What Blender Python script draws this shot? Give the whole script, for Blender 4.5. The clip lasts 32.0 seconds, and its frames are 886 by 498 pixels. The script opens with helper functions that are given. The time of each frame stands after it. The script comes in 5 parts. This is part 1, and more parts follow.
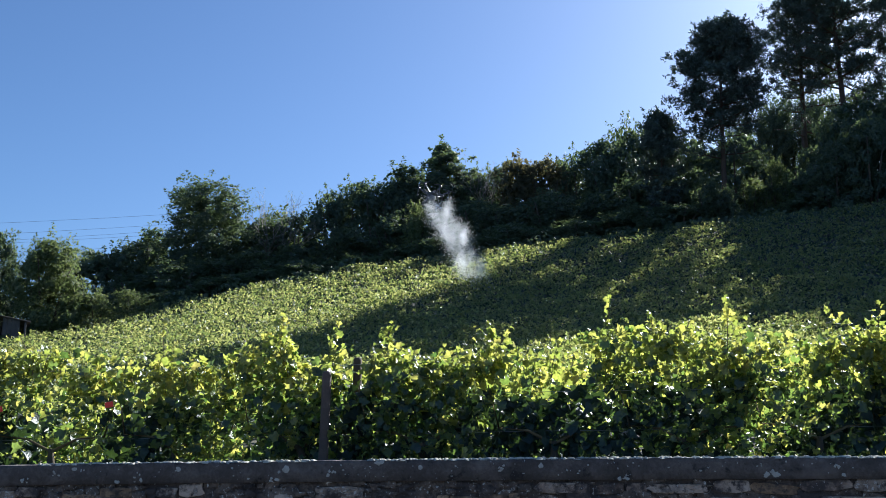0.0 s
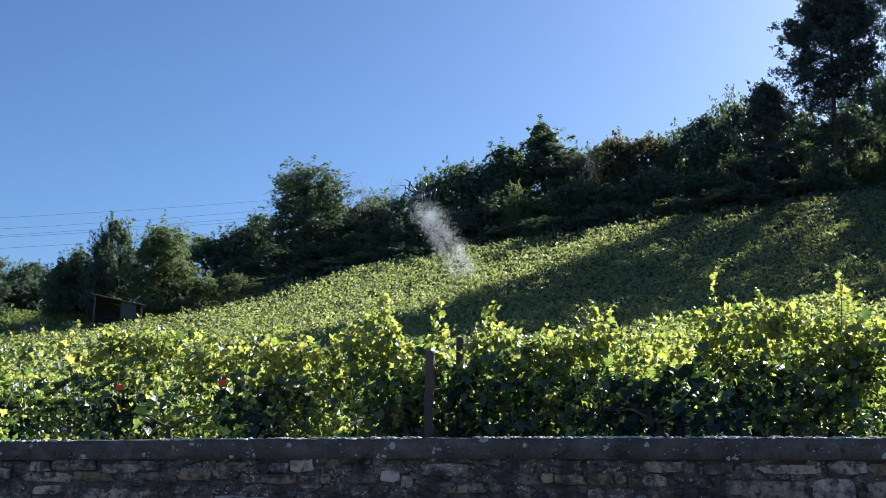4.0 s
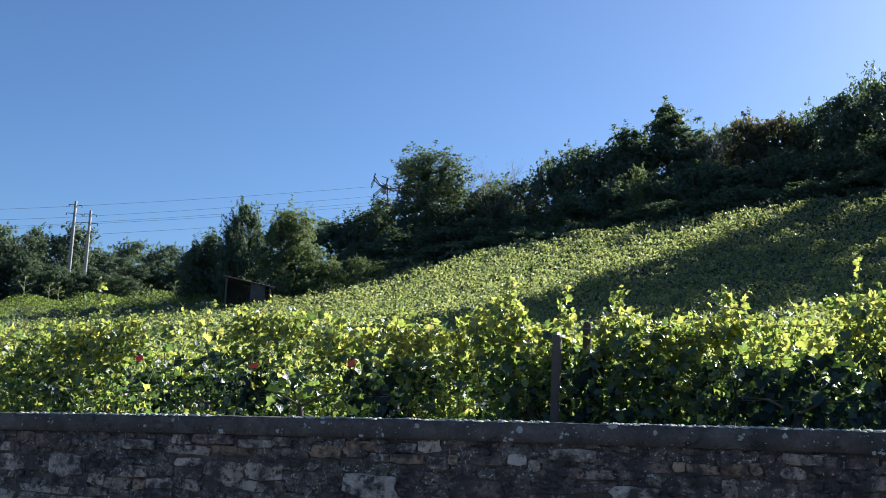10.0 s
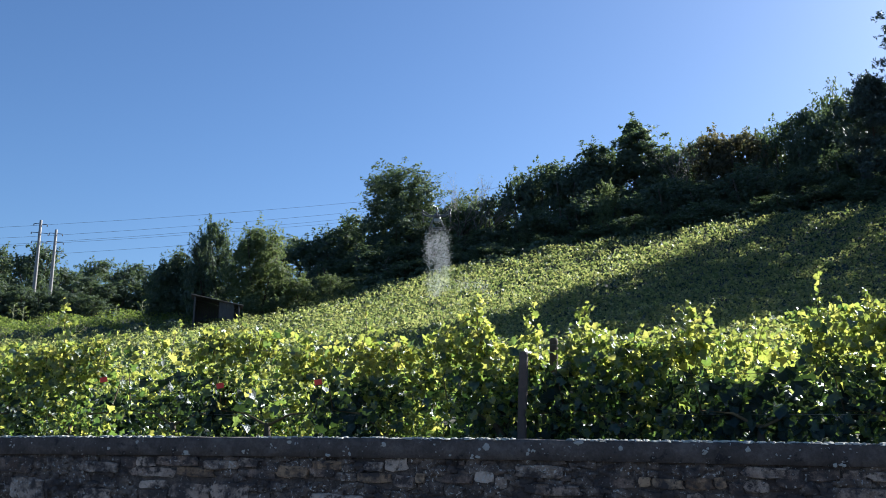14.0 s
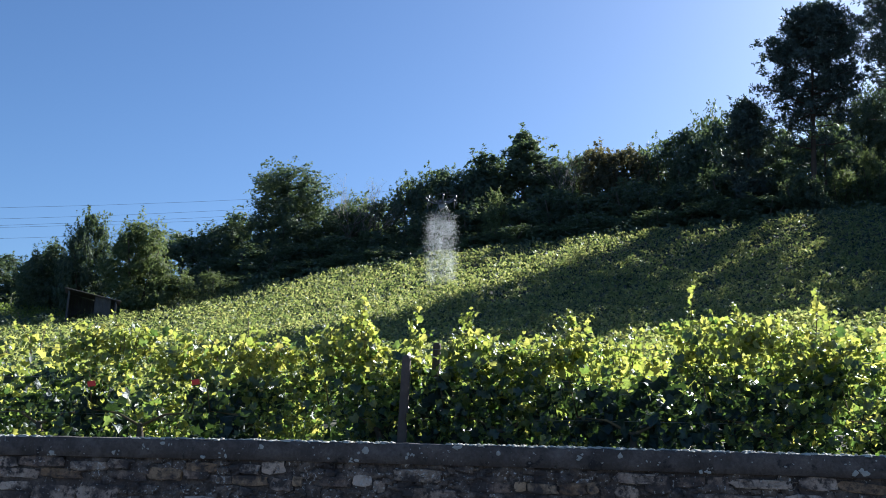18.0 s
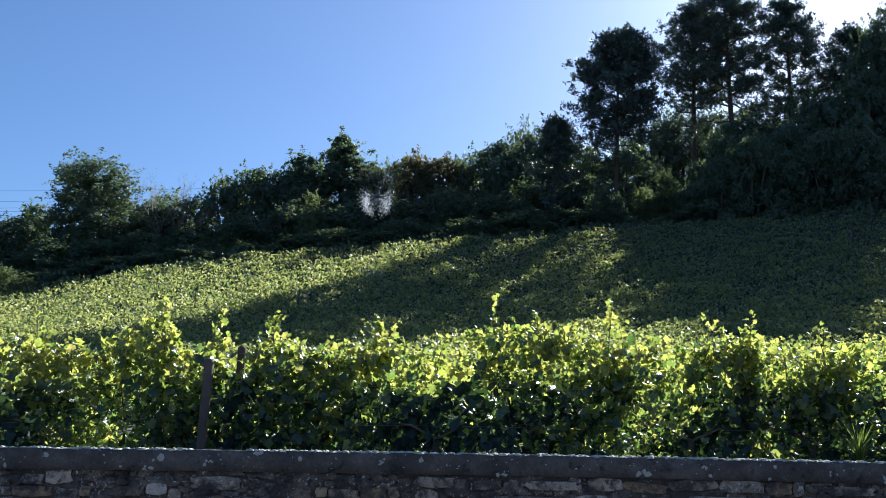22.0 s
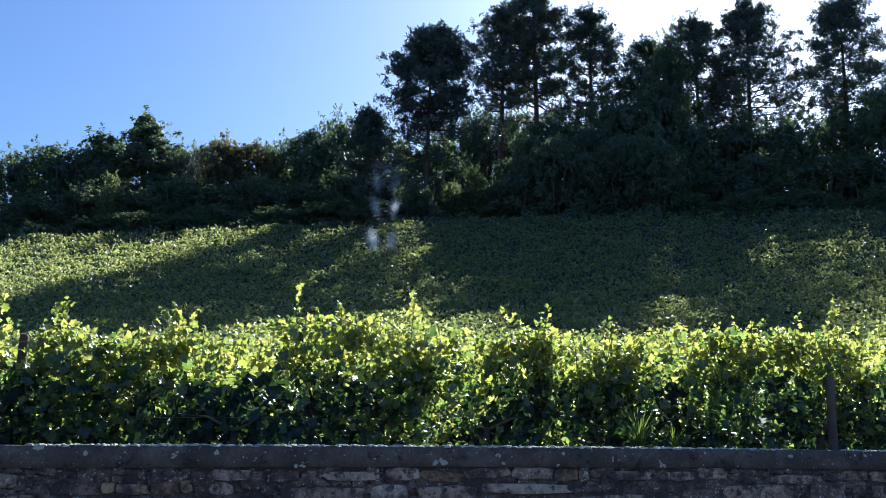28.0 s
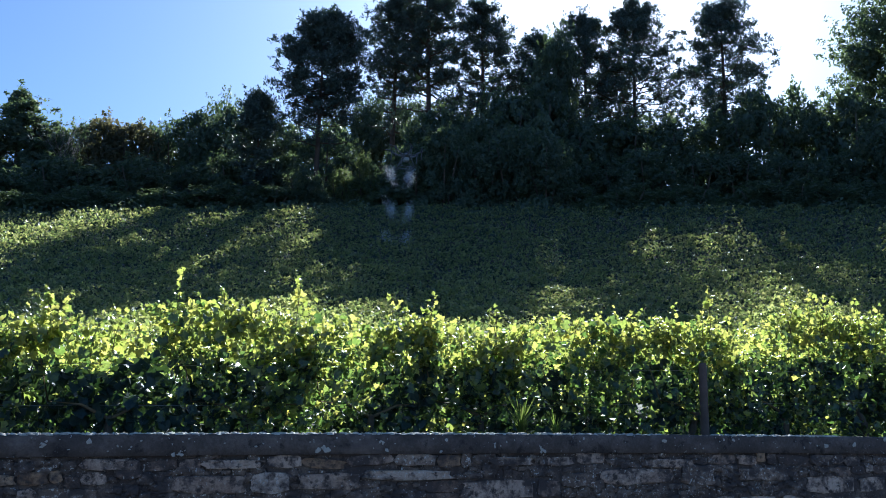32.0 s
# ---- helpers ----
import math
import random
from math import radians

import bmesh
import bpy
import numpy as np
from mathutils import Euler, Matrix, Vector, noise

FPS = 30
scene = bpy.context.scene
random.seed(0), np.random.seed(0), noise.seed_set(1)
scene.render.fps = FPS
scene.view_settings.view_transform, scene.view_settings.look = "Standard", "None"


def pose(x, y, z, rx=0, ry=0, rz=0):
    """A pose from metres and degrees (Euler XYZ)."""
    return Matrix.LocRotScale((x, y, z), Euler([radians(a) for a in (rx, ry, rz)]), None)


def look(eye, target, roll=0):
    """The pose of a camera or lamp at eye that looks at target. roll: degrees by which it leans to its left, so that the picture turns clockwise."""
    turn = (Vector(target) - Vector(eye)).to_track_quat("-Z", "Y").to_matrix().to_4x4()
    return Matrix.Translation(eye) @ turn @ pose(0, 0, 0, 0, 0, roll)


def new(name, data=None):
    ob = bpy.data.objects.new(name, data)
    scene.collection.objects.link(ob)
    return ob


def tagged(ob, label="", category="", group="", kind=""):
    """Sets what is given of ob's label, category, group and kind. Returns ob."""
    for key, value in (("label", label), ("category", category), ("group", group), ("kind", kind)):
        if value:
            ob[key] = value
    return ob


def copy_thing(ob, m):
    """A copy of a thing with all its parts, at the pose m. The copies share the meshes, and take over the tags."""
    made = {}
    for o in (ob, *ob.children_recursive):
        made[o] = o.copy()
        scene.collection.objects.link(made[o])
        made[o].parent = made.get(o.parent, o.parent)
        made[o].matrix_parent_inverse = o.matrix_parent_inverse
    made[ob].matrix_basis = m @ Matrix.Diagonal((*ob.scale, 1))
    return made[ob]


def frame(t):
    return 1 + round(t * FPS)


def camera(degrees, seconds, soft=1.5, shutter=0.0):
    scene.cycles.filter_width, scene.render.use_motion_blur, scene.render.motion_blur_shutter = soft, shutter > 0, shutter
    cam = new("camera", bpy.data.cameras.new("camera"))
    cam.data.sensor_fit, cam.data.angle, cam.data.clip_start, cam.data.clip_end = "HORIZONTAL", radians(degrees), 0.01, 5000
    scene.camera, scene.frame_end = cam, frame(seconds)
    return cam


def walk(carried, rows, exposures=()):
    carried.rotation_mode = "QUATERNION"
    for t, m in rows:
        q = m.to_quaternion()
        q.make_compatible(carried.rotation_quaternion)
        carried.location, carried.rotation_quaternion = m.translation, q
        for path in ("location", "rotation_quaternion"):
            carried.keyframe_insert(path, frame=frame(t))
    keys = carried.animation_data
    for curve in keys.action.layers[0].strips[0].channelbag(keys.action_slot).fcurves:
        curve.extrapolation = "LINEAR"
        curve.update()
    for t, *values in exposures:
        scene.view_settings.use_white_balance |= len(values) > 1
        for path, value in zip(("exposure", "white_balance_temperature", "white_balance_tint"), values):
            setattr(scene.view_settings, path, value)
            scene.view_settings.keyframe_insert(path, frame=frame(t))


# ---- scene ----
cam = camera(50.45, 32.0, soft=0.75)
EYE, TILT, LEAN = 1.6, 11.8, -0.25
# seconds, metres right, ahead, up, degrees of yaw, pitch, roll
ROWS = [
    (0.0, -0.001, -0.001, 0.010, -0.00, -0.00, -0.00),
    (0.5, 0.003, -0.004, 0.011, 0.73, -0.03, 0.32),
    (1.0, 0.004, -0.006, 0.010, 1.32, -0.12, 0.42),
    (1.5, 0.004, -0.008, 0.011, 1.85, -0.27, 0.53),
    (2.0, 0.003, -0.011, 0.009, 2.90, -0.27, 0.61),
    (2.5, 0.000, -0.009, 0.009, 3.61, -0.30, 0.65),
    (3.0, 0.002, -0.014, 0.004, 4.04, -0.27, 0.63),
    (3.5, -0.003, -0.020, -0.001, 5.15, -0.67, 0.83),
    (5.5, -0.030, -0.010, -0.009, 7.68, -1.49, 0.53),
    (6.0, -0.033, -0.010, -0.007, 8.38, -1.56, 0.66),
    (6.5, -0.039, -0.012, -0.006, 8.87, -1.49, 0.69),
    (7.0, -0.043, -0.008, -0.007, 9.72, -1.48, 0.73),
    (7.5, -0.042, -0.004, -0.008, 10.88, -1.53, 0.83),
    (8.0, -0.046, -0.003, -0.009, 11.82, -1.58, 0.95),
    (8.5, -0.051, -0.001, -0.012, 12.59, -1.78, 1.15),
    (9.0, -0.055, 0.001, -0.013, 12.99, -1.98, 1.06),
    (9.5, -0.058, -0.000, -0.013, 13.17, -2.02, 0.87),
    (10.0, -0.064, 0.001, -0.013, 13.38, -1.92, 0.85),
    (10.5, -0.057, -0.003, -0.009, 13.59, -1.79, 1.11),
    (11.0, -0.055, -0.004, -0.008, 13.79, -1.57, 1.21),
    (11.5, -0.047, -0.004, -0.005, 13.68, -1.40, 1.33),
    (12.0, -0.044, -0.008, -0.007, 13.45, -1.28, 1.41),
    (12.5, -0.042, -0.008, -0.006, 13.40, -1.24, 1.46),
    (13.0, -0.037, -0.006, -0.007, 13.20, -1.21, 1.51),
    (13.5, -0.030, -0.010, -0.005, 12.64, -1.17, 1.47),
    (14.0, -0.029, -0.008, -0.003, 11.56, -0.96, 1.26),
    (14.5, -0.024, -0.012, -0.002, 10.31, -0.71, 0.87),
    (16.5, -0.024, -0.014, -0.000, 7.77, -0.67, -0.18),
    (17.0, -0.024, -0.006, -0.002, 6.62, -0.99, -0.56),
    (17.5, -0.021, -0.003, -0.002, 5.71, -0.94, -0.71),
    (18.0, -0.020, -0.003, -0.003, 4.79, -0.77, -0.95),
    (18.5, -0.019, 0.000, -0.003, 3.67, -0.95, -1.25),
    (19.0, -0.013, 0.001, -0.004, 1.75, -1.05, -1.75),
    (19.5, -0.006, 0.004, -0.004, 0.28, -0.98, -2.06),
    (20.0, -0.001, 0.006, -0.004, -0.98, -1.18, -2.41),
    (20.5, -0.000, 0.002, -0.001, -1.96, -1.25, -2.62),
    (21.0, 0.009, 0.001, 0.003, -3.47, -0.96, -2.82),
    (21.5, 0.027, -0.000, 0.006, -5.07, -0.45, -2.66),
    (22.0, 0.025, 0.004, 0.003, -6.37, -0.16, -2.86),
    (22.5, 0.020, 0.008, 0.003, -7.46, -0.09, -3.20),
    (23.0, 0.020, 0.005, 0.004, -8.18, 0.02, -3.18),
    (23.5, 0.023, 0.001, 0.007, -8.75, 0.19, -3.24),
    (24.0, 0.030, -0.002, 0.006, -9.73, -0.11, -3.40),
    (24.5, 0.028, 0.003, 0.006, -11.01, -0.25, -3.84),
    (25.0, 0.026, 0.004, 0.008, -12.26, -0.12, -4.25),
    (25.5, 0.024, 0.007, 0.009, -13.41, -0.11, -4.60),
    (27.5, 0.046, 0.008, 0.006, -16.98, 0.01, -4.52),
    (28.0, 0.056, 0.013, 0.003, -17.96, 0.02, -4.52),
    (28.5, 0.065, 0.018, 0.002, -18.76, -0.13, -4.45),
    (29.0, 0.069, 0.023, 0.002, -19.68, -0.08, -4.54),
    (29.5, 0.077, 0.037, -0.004, -20.28, -0.06, -4.68),
    (30.0, 0.081, 0.042, -0.006, -21.13, 0.03, -4.86),
    (30.5, 0.082, 0.038, -0.005, -21.74, 0.08, -4.96),
    (31.0, 0.083, 0.035, -0.004, -22.49, 0.06, -5.06),
    (31.5, 0.082, 0.027, -0.004, -23.60, -0.09, -5.23),
    (32.0, 0.083, 0.027, -0.003, -24.68, -0.13, -5.53),
]
EXPOSURES = [(0.0, 1.3, 5550, 9), (17.0, 1.3, 5550, 9), (25.0, 1.36, 5400, 9), (32.0, 1.42, 5150, 9)]
walk(cam, [(t, pose(0, 0, EYE, TILT, LEAN, 0) @ pose(x, y, z, 90 + pitch, roll, yaw)) for t, x, y, z, yaw, pitch, roll in ROWS], EXPOSURES)

# ---- light ----
SUN_AZ, SUN_EL = 37.0, 30.2
SUN_WAY = Vector((math.sin(radians(SUN_AZ)) * math.cos(radians(SUN_EL)), math.cos(radians(SUN_AZ)) * math.cos(radians(SUN_EL)), math.sin(radians(SUN_EL))))
world = bpy.data.worlds.new("sky")
scene.world = world
world.use_nodes = True
wn = world.node_tree.nodes
sky = wn.new("ShaderNodeTexSky")
sky.sky_type, sky.sun_disc = "NISHITA", False
sky.sun_elevation, sky.sun_rotation = radians(SUN_EL), radians(SUN_AZ)
sky.air_density, sky.dust_density, sky.ozone_density = 0.95, 0.85, 5.0
world.node_tree.links.new(sky.outputs[0], wn["Background"].inputs[0])
wn["Background"].inputs[1].default_value = 0.05
sun = new("sun", bpy.data.lights.new("sun", "SUN"))
sun.data.energy, sun.data.angle, sun.data.color = 5.0, radians(0.55), (1.0, 0.93, 0.8)
sun.matrix_world = look(SUN_WAY * 300, (0, 0, 0))


# ---- materials ----
def nodes_of(name):
    m = bpy.data.materials.new(name)
    m.use_nodes = True
    return m, m.node_tree.nodes, m.node_tree.links


def ramp(nt, stops):
    r = nt.new("ShaderNodeValToRGB")
    while len(r.color_ramp.elements) < len(stops):
        r.color_ramp.elements.new(0.5)
    for e, (p, c) in zip(r.color_ramp.elements, stops):
        e.position, e.color = p, (*c, 1)
    return r


def noise_tex(nt, lk, scale, detail=6.0, rough=0.6, coord=None):
    n = nt.new("ShaderNodeTexNoise")
    n.inputs["Scale"].default_value, n.inputs["Detail"].default_value, n.inputs["Roughness"].default_value = scale, detail, rough
    if coord:
        lk.new(coord, n.inputs["Vector"])
    return n


def leafy(name, stops, through_stops, share=0.45, gloss=0.35, rough=0.4, crinkle=0.0):
    """Leaf stuff: a reflecting face and light shining through; each leaf has a tone of its own."""
    m, nt, lk = nodes_of(name)
    geo = nt.new("ShaderNodeNewGeometry")
    big = noise_tex(nt, lk, 0.35, 3.0, 0.6, geo.outputs["Position"])
    mixv = nt.new("ShaderNodeMath")
    mixv.operation = "MULTIPLY_ADD"
    mixv.inputs[1].default_value = 0.62
    lk.new(geo.outputs["Random Per Island"], mixv.inputs[0])
    off = nt.new("ShaderNodeMath")
    off.operation = "MULTIPLY"
    off.inputs[1].default_value = 0.38
    lk.new(big.outputs[0], off.inputs[0])
    lk.new(off.outputs[0], mixv.inputs[2])
    a, b = ramp(nt, stops), ramp(nt, through_stops)
    lk.new(mixv.outputs[0], a.inputs[0])
    lk.new(mixv.outputs[0], b.inputs[0])
    p = nt["Principled BSDF"]
    p.inputs["Roughness"].default_value = rough
    p.inputs["Specular IOR Level"].default_value = gloss
    lk.new(a.outputs[0], p.inputs["Base Color"])
    t = nt.new("ShaderNodeBsdfTranslucent")
    thin = b.outputs[0]
    if crinkle:
        veins = noise_tex(nt, lk, 55.0, 3.0, 0.6, geo.outputs["Position"])
        bp = nt.new("ShaderNodeBump")
        bp.inputs["Strength"].default_value, bp.inputs["Distance"].default_value = crinkle, 0.012
        lk.new(veins.outputs[0], bp.inputs["Height"])
        lk.new(bp.outputs[0], p.inputs["Normal"])
        pale = ramp(nt, [(0.32, (0.62, 0.66, 0.6)), (0.62, (1, 1, 1))])
        lk.new(veins.outputs[0], pale.inputs[0])
        mul = nt.new("ShaderNodeMixRGB")
        mul.blend_type = "MULTIPLY"
        mul.inputs[0].default_value = 1.0
        lk.new(b.outputs[0], mul.inputs[1])
        lk.new(pale.outputs[0], mul.inputs[2])
        thin = mul.outputs[0]
    lk.new(thin, t.inputs[0])
    mix = nt.new("ShaderNodeMixShader")
    mix.inputs[0].default_value = share
    lk.new(p.outputs[0], mix.inputs[1])
    lk.new(t.outputs[0], mix.inputs[2])
    lk.new(mix.outputs[0], nt["Material Output"].inputs[0])
    return m


def surface(name, stops, scale=4.0, fine=40.0, rough=0.9, bump=0.4, dist=0.02, spots=None, per_object=0.0, metal=0.0, own=False):
    """Earth, stone, bark, metal: two scales of noise over a ramp of tones, with relief."""
    m, nt, lk = nodes_of(name)
    at = nt.new("ShaderNodeTexCoord").outputs["Object"] if own else nt.new("ShaderNodeNewGeometry").outputs["Position"]
    n1 = noise_tex(nt, lk, scale, 8.0, 0.65, at)
    n2 = noise_tex(nt, lk, fine, 6.0, 0.7, at)
    add = nt.new("ShaderNodeMath")
    add.operation = "MULTIPLY_ADD"
    add.inputs[1].default_value = 0.4
    lk.new(n2.outputs[0], add.inputs[0])
    half = nt.new("ShaderNodeMath")
    half.operation = "MULTIPLY_ADD"
    half.inputs[1].default_value = 0.75
    half.inputs[2].default_value = -0.08
    lk.new(n1.outputs[0], half.inputs[0])
    lk.new(half.outputs[0], add.inputs[2])
    val = add.outputs[0]
    if per_object:
        info = nt.new("ShaderNodeObjectInfo")
        sh = nt.new("ShaderNodeMath")
        sh.operation = "MULTIPLY_ADD"
        sh.inputs[1].default_value = per_object
        lk.new(info.outputs["Random"], sh.inputs[0])
        lk.new(val, sh.inputs[2])
        dn = nt.new("ShaderNodeMath")
        dn.operation = "SUBTRACT"
        dn.inputs[1].default_value = per_object / 2
        lk.new(sh.outputs[0], dn.inputs[0])
        val = dn.outputs[0]
    r = ramp(nt, stops)
    lk.new(val, r.inputs[0])
    col = r.outputs[0]
    for sc, lo, hi, tone in spots or ():
        n3 = noise_tex(nt, lk, sc, 5.0, 0.62, at)
        g = ramp(nt, [(lo, (0, 0, 0)), (hi, (1, 1, 1))])
        lk.new(n3.outputs[0], g.inputs[0])
        mx = nt.new("ShaderNodeMixRGB")
        mx.inputs[2].default_value = (*tone, 1)
        lk.new(g.outputs[0], mx.inputs[0])
        lk.new(col, mx.inputs[1])
        col = mx.outputs[0]
    p = nt["Principled BSDF"]
    lk.new(col, p.inputs["Base Color"])
    p.inputs["Roughness"].default_value, p.inputs["Metallic"].default_value = rough, metal
    b = nt.new("ShaderNodeBump")
    b.inputs["Strength"].default_value, b.inputs["Distance"].default_value = bump, dist
    lk.new(add.outputs[0], b.inputs["Height"])
    lk.new(b.outputs[0], p.inputs["Normal"])
    return m


M_VINE = leafy("vine_leaf", [(0.0, (0.014, 0.03, 0.03)), (0.5, (0.026, 0.048, 0.042)), (0.85, (0.05, 0.075, 0.055)), (1.0, (0.1, 0.1, 0.06))],
               [(0.0, (0.1, 0.2, 0.035)), (0.35, (0.2, 0.33, 0.06)), (0.6, (0.36, 0.5, 0.09)), (0.82, (0.64, 0.7, 0.14)), (1.0, (0.9, 0.66, 0.18))], 0.43, 0.75, 0.28, 0.6)
# leaf for the rows' inside, darkened to stand for the shade there
M_VINE_SHADED = leafy("shaded_vine_leaf", [(0.0, (0.014, 0.028, 0.03)), (0.6, (0.024, 0.044, 0.04)), (1.0, (0.045, 0.065, 0.05))],
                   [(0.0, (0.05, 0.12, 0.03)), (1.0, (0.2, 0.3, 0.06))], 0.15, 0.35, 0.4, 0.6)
# own colour of the young tips; on upper leaves it stands for sunlight
M_TIP_LIT = leafy("young_sunlit_vine_leaf", [(0.0, (0.04, 0.07, 0.04)), (0.5, (0.07, 0.11, 0.055)), (1.0, (0.14, 0.15, 0.07))],
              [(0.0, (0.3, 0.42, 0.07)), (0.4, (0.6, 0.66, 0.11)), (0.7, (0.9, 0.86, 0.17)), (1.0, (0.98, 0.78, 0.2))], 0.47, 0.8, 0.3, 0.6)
M_VINE_FAR = leafy("hill_vine_leaf", [(0.0, (0.014, 0.028, 0.027)), (0.6, (0.03, 0.05, 0.042)), (1.0, (0.07, 0.09, 0.065))],
                   [(0.0, (0.18, 0.27, 0.07)), (0.4, (0.42, 0.51, 0.13)), (0.65, (0.7, 0.72, 0.21)), (1.0, (0.93, 0.86, 0.3))], 0.4, 0.4, 0.42)
M_BUSH = leafy("broad_leaf", [(0.0, (0.055, 0.08, 0.068)), (0.6, (0.09, 0.12, 0.09)), (1.0, (0.14, 0.165, 0.11))],
               [(0.0, (0.07, 0.11, 0.04)), (0.6, (0.17, 0.23, 0.08)), (1.0, (0.32, 0.36, 0.13))], 0.4, 0.25, 0.6)
M_BUSH_PALE = leafy("pale_leaf", [(0.0, (0.055, 0.08, 0.045)), (0.6, (0.1, 0.13, 0.065)), (1.0, (0.16, 0.175, 0.1))],
                    [(0.0, (0.12, 0.17, 0.05)), (0.6, (0.26, 0.32, 0.1)), (1.0, (0.42, 0.44, 0.17))], 0.42, 0.25, 0.6)
M_BUSH_RUST = leafy("rusty_leaf", [(0.0, (0.055, 0.062, 0.046)), (0.6, (0.09, 0.09, 0.06)), (1.0, (0.15, 0.125, 0.075))],
                    [(0.0, (0.11, 0.12, 0.05)), (0.6, (0.22, 0.2, 0.08)), (1.0, (0.34, 0.27, 0.12))], 0.42, 0.2, 0.6)
M_NEEDLE = leafy("pine_needle", [(0.0, (0.05, 0.075, 0.07)), (0.6, (0.08, 0.11, 0.095)), (1.0, (0.11, 0.14, 0.11))],
                 [(0.0, (0.02, 0.035, 0.012)), (0.6, (0.04, 0.06, 0.018)), (1.0, (0.08, 0.09, 0.025))], 0.25, 0.4, 0.45)
M_GRASS = leafy("grass_blade", [(0.0, (0.05, 0.08, 0.025)), (0.6, (0.09, 0.12, 0.04)), (1.0, (0.2, 0.18, 0.08))],
                [(0.0, (0.14, 0.22, 0.03)), (0.6, (0.34, 0.44, 0.07)), (1.0, (0.55, 0.52, 0.15))], 0.48, 0.3, 0.5)
M_BARK = surface("bark", [(0.0, (0.03, 0.024, 0.018)), (0.5, (0.09, 0.07, 0.05)), (1.0, (0.18, 0.14, 0.1))], 6, 50, 0.95, 0.8, 0.03)
M_PALE_TWIG = surface("pale_twig", [(0.0, (0.16, 0.14, 0.12)), (1.0, (0.34, 0.3, 0.27))], 5, 40, 0.9, 0.3, 0.004)
M_PINE_BARK = surface("pine_bark", [(0.0, (0.03, 0.022, 0.017)), (0.5, (0.075, 0.052, 0.038)), (1.0, (0.15, 0.1, 0.07))], 3, 30, 0.95, 0.8, 0.04)
M_SOIL = surface("soil", [(0.0, (0.035, 0.028, 0.018)), (0.45, (0.08, 0.064, 0.042)), (0.75, (0.055, 0.07, 0.026)), (1.0, (0.14, 0.11, 0.07))], 0.6, 9, 0.95, 0.7, 0.06)
# asphalt lightened so that the road throws sunlight onto the wall
M_ROAD = surface("asphalt", [(0.2, (0.14, 0.136, 0.13)), (0.5, (0.2, 0.192, 0.185)), (0.8, (0.28, 0.268, 0.255))], 0.8, 120, 0.85, 0.5, 0.005)
CRUST = (7.0, 0.46, 0.6, (0.07, 0.056, 0.052))
FLECK = (46.0, 0.62, 0.68, (0.5, 0.46, 0.42))
M_STONE = surface("limestone", [(0.25, (0.11, 0.075, 0.056)), (0.42, (0.27, 0.19, 0.145)), (0.58, (0.44, 0.33, 0.255)), (0.8, (0.62, 0.49, 0.39))], 9, 70, 0.92, 1.0, 0.035,
                  ((22.0, 0.48, 0.62, (0.06, 0.047, 0.042)), CRUST, FLECK), 0.5)
M_STONE_PALE = surface("lichened_limestone", [(0.25, (0.15, 0.11, 0.085)), (0.45, (0.38, 0.29, 0.225)), (0.75, (0.62, 0.5, 0.41))], 13, 80, 0.92, 1.0, 0.035,
                       ((42.0, 0.55, 0.63, (0.6, 0.56, 0.51)), (19.0, 0.55, 0.66, (0.07, 0.055, 0.05)), CRUST), 0.45)
M_STONE_OCHRE = surface("ochre_limestone", [(0.25, (0.15, 0.09, 0.055)), (0.5, (0.38, 0.25, 0.15)), (0.8, (0.55, 0.39, 0.25))], 12, 80, 0.92, 1.0, 0.035, ((25.0, 0.52, 0.66, (0.07, 0.055, 0.045)), CRUST), 0.35)
M_RUBBLE = surface("rubble", [(0.25, (0.06, 0.045, 0.038)), (0.5, (0.17, 0.13, 0.105)), (0.8, (0.4, 0.32, 0.26))], 15, 90, 0.95, 1.0, 0.03, ((55.0, 0.58, 0.64, (0.6, 0.57, 0.53)), CRUST))
M_MORTAR = surface("weathered_mortar", [(0.25, (0.025, 0.019, 0.017)), (0.42, (0.07, 0.053, 0.045)), (0.56, (0.18, 0.137, 0.11)), (0.8, (0.42, 0.34, 0.275))], 14, 75, 0.97, 1.0, 0.04, (CRUST, FLECK))
M_COPING = surface("blackened_cement", [(0.25, (0.034, 0.028, 0.026)), (0.5, (0.085, 0.07, 0.063)), (0.65, (0.15, 0.125, 0.11)), (0.85, (0.27, 0.23, 0.2))], 5, 55, 0.95, 1.0, 0.025,
                   ((13.0, 0.58, 0.66, (0.03, 0.026, 0.026)), (26.0, 0.66, 0.7, (0.4, 0.385, 0.365)), (3.0, 0.55, 0.7, (0.17, 0.145, 0.135))))
M_LICHEN = surface("pale_lichen", [(0.0, (0.2, 0.19, 0.17)), (0.5, (0.36, 0.345, 0.31)), (1.0, (0.55, 0.53, 0.48))], 20, 150, 0.95, 0.6, 0.004)
# lichen on the coping's edge, its pale tone also standing for backlight
M_RIM_LICHEN = surface("sunlit_rim_lichen", [(0.2, (0.2, 0.19, 0.14)), (0.5, (0.45, 0.43, 0.36)), (0.8, (0.68, 0.66, 0.58))], 20, 120, 0.95, 0.9, 0.006)
M_POST = surface("weathered_wood", [(0.0, (0.05, 0.036, 0.03)), (0.5, (0.11, 0.078, 0.062)), (1.0, (0.2, 0.15, 0.12))], 8, 60, 0.9, 0.8, 0.008)
M_CANE = surface("vine_cane", [(0.0, (0.06, 0.04, 0.02)), (0.5, (0.14, 0.1, 0.05)), (1.0, (0.22, 0.2, 0.08))], 10, 80, 0.85, 0.6, 0.004)
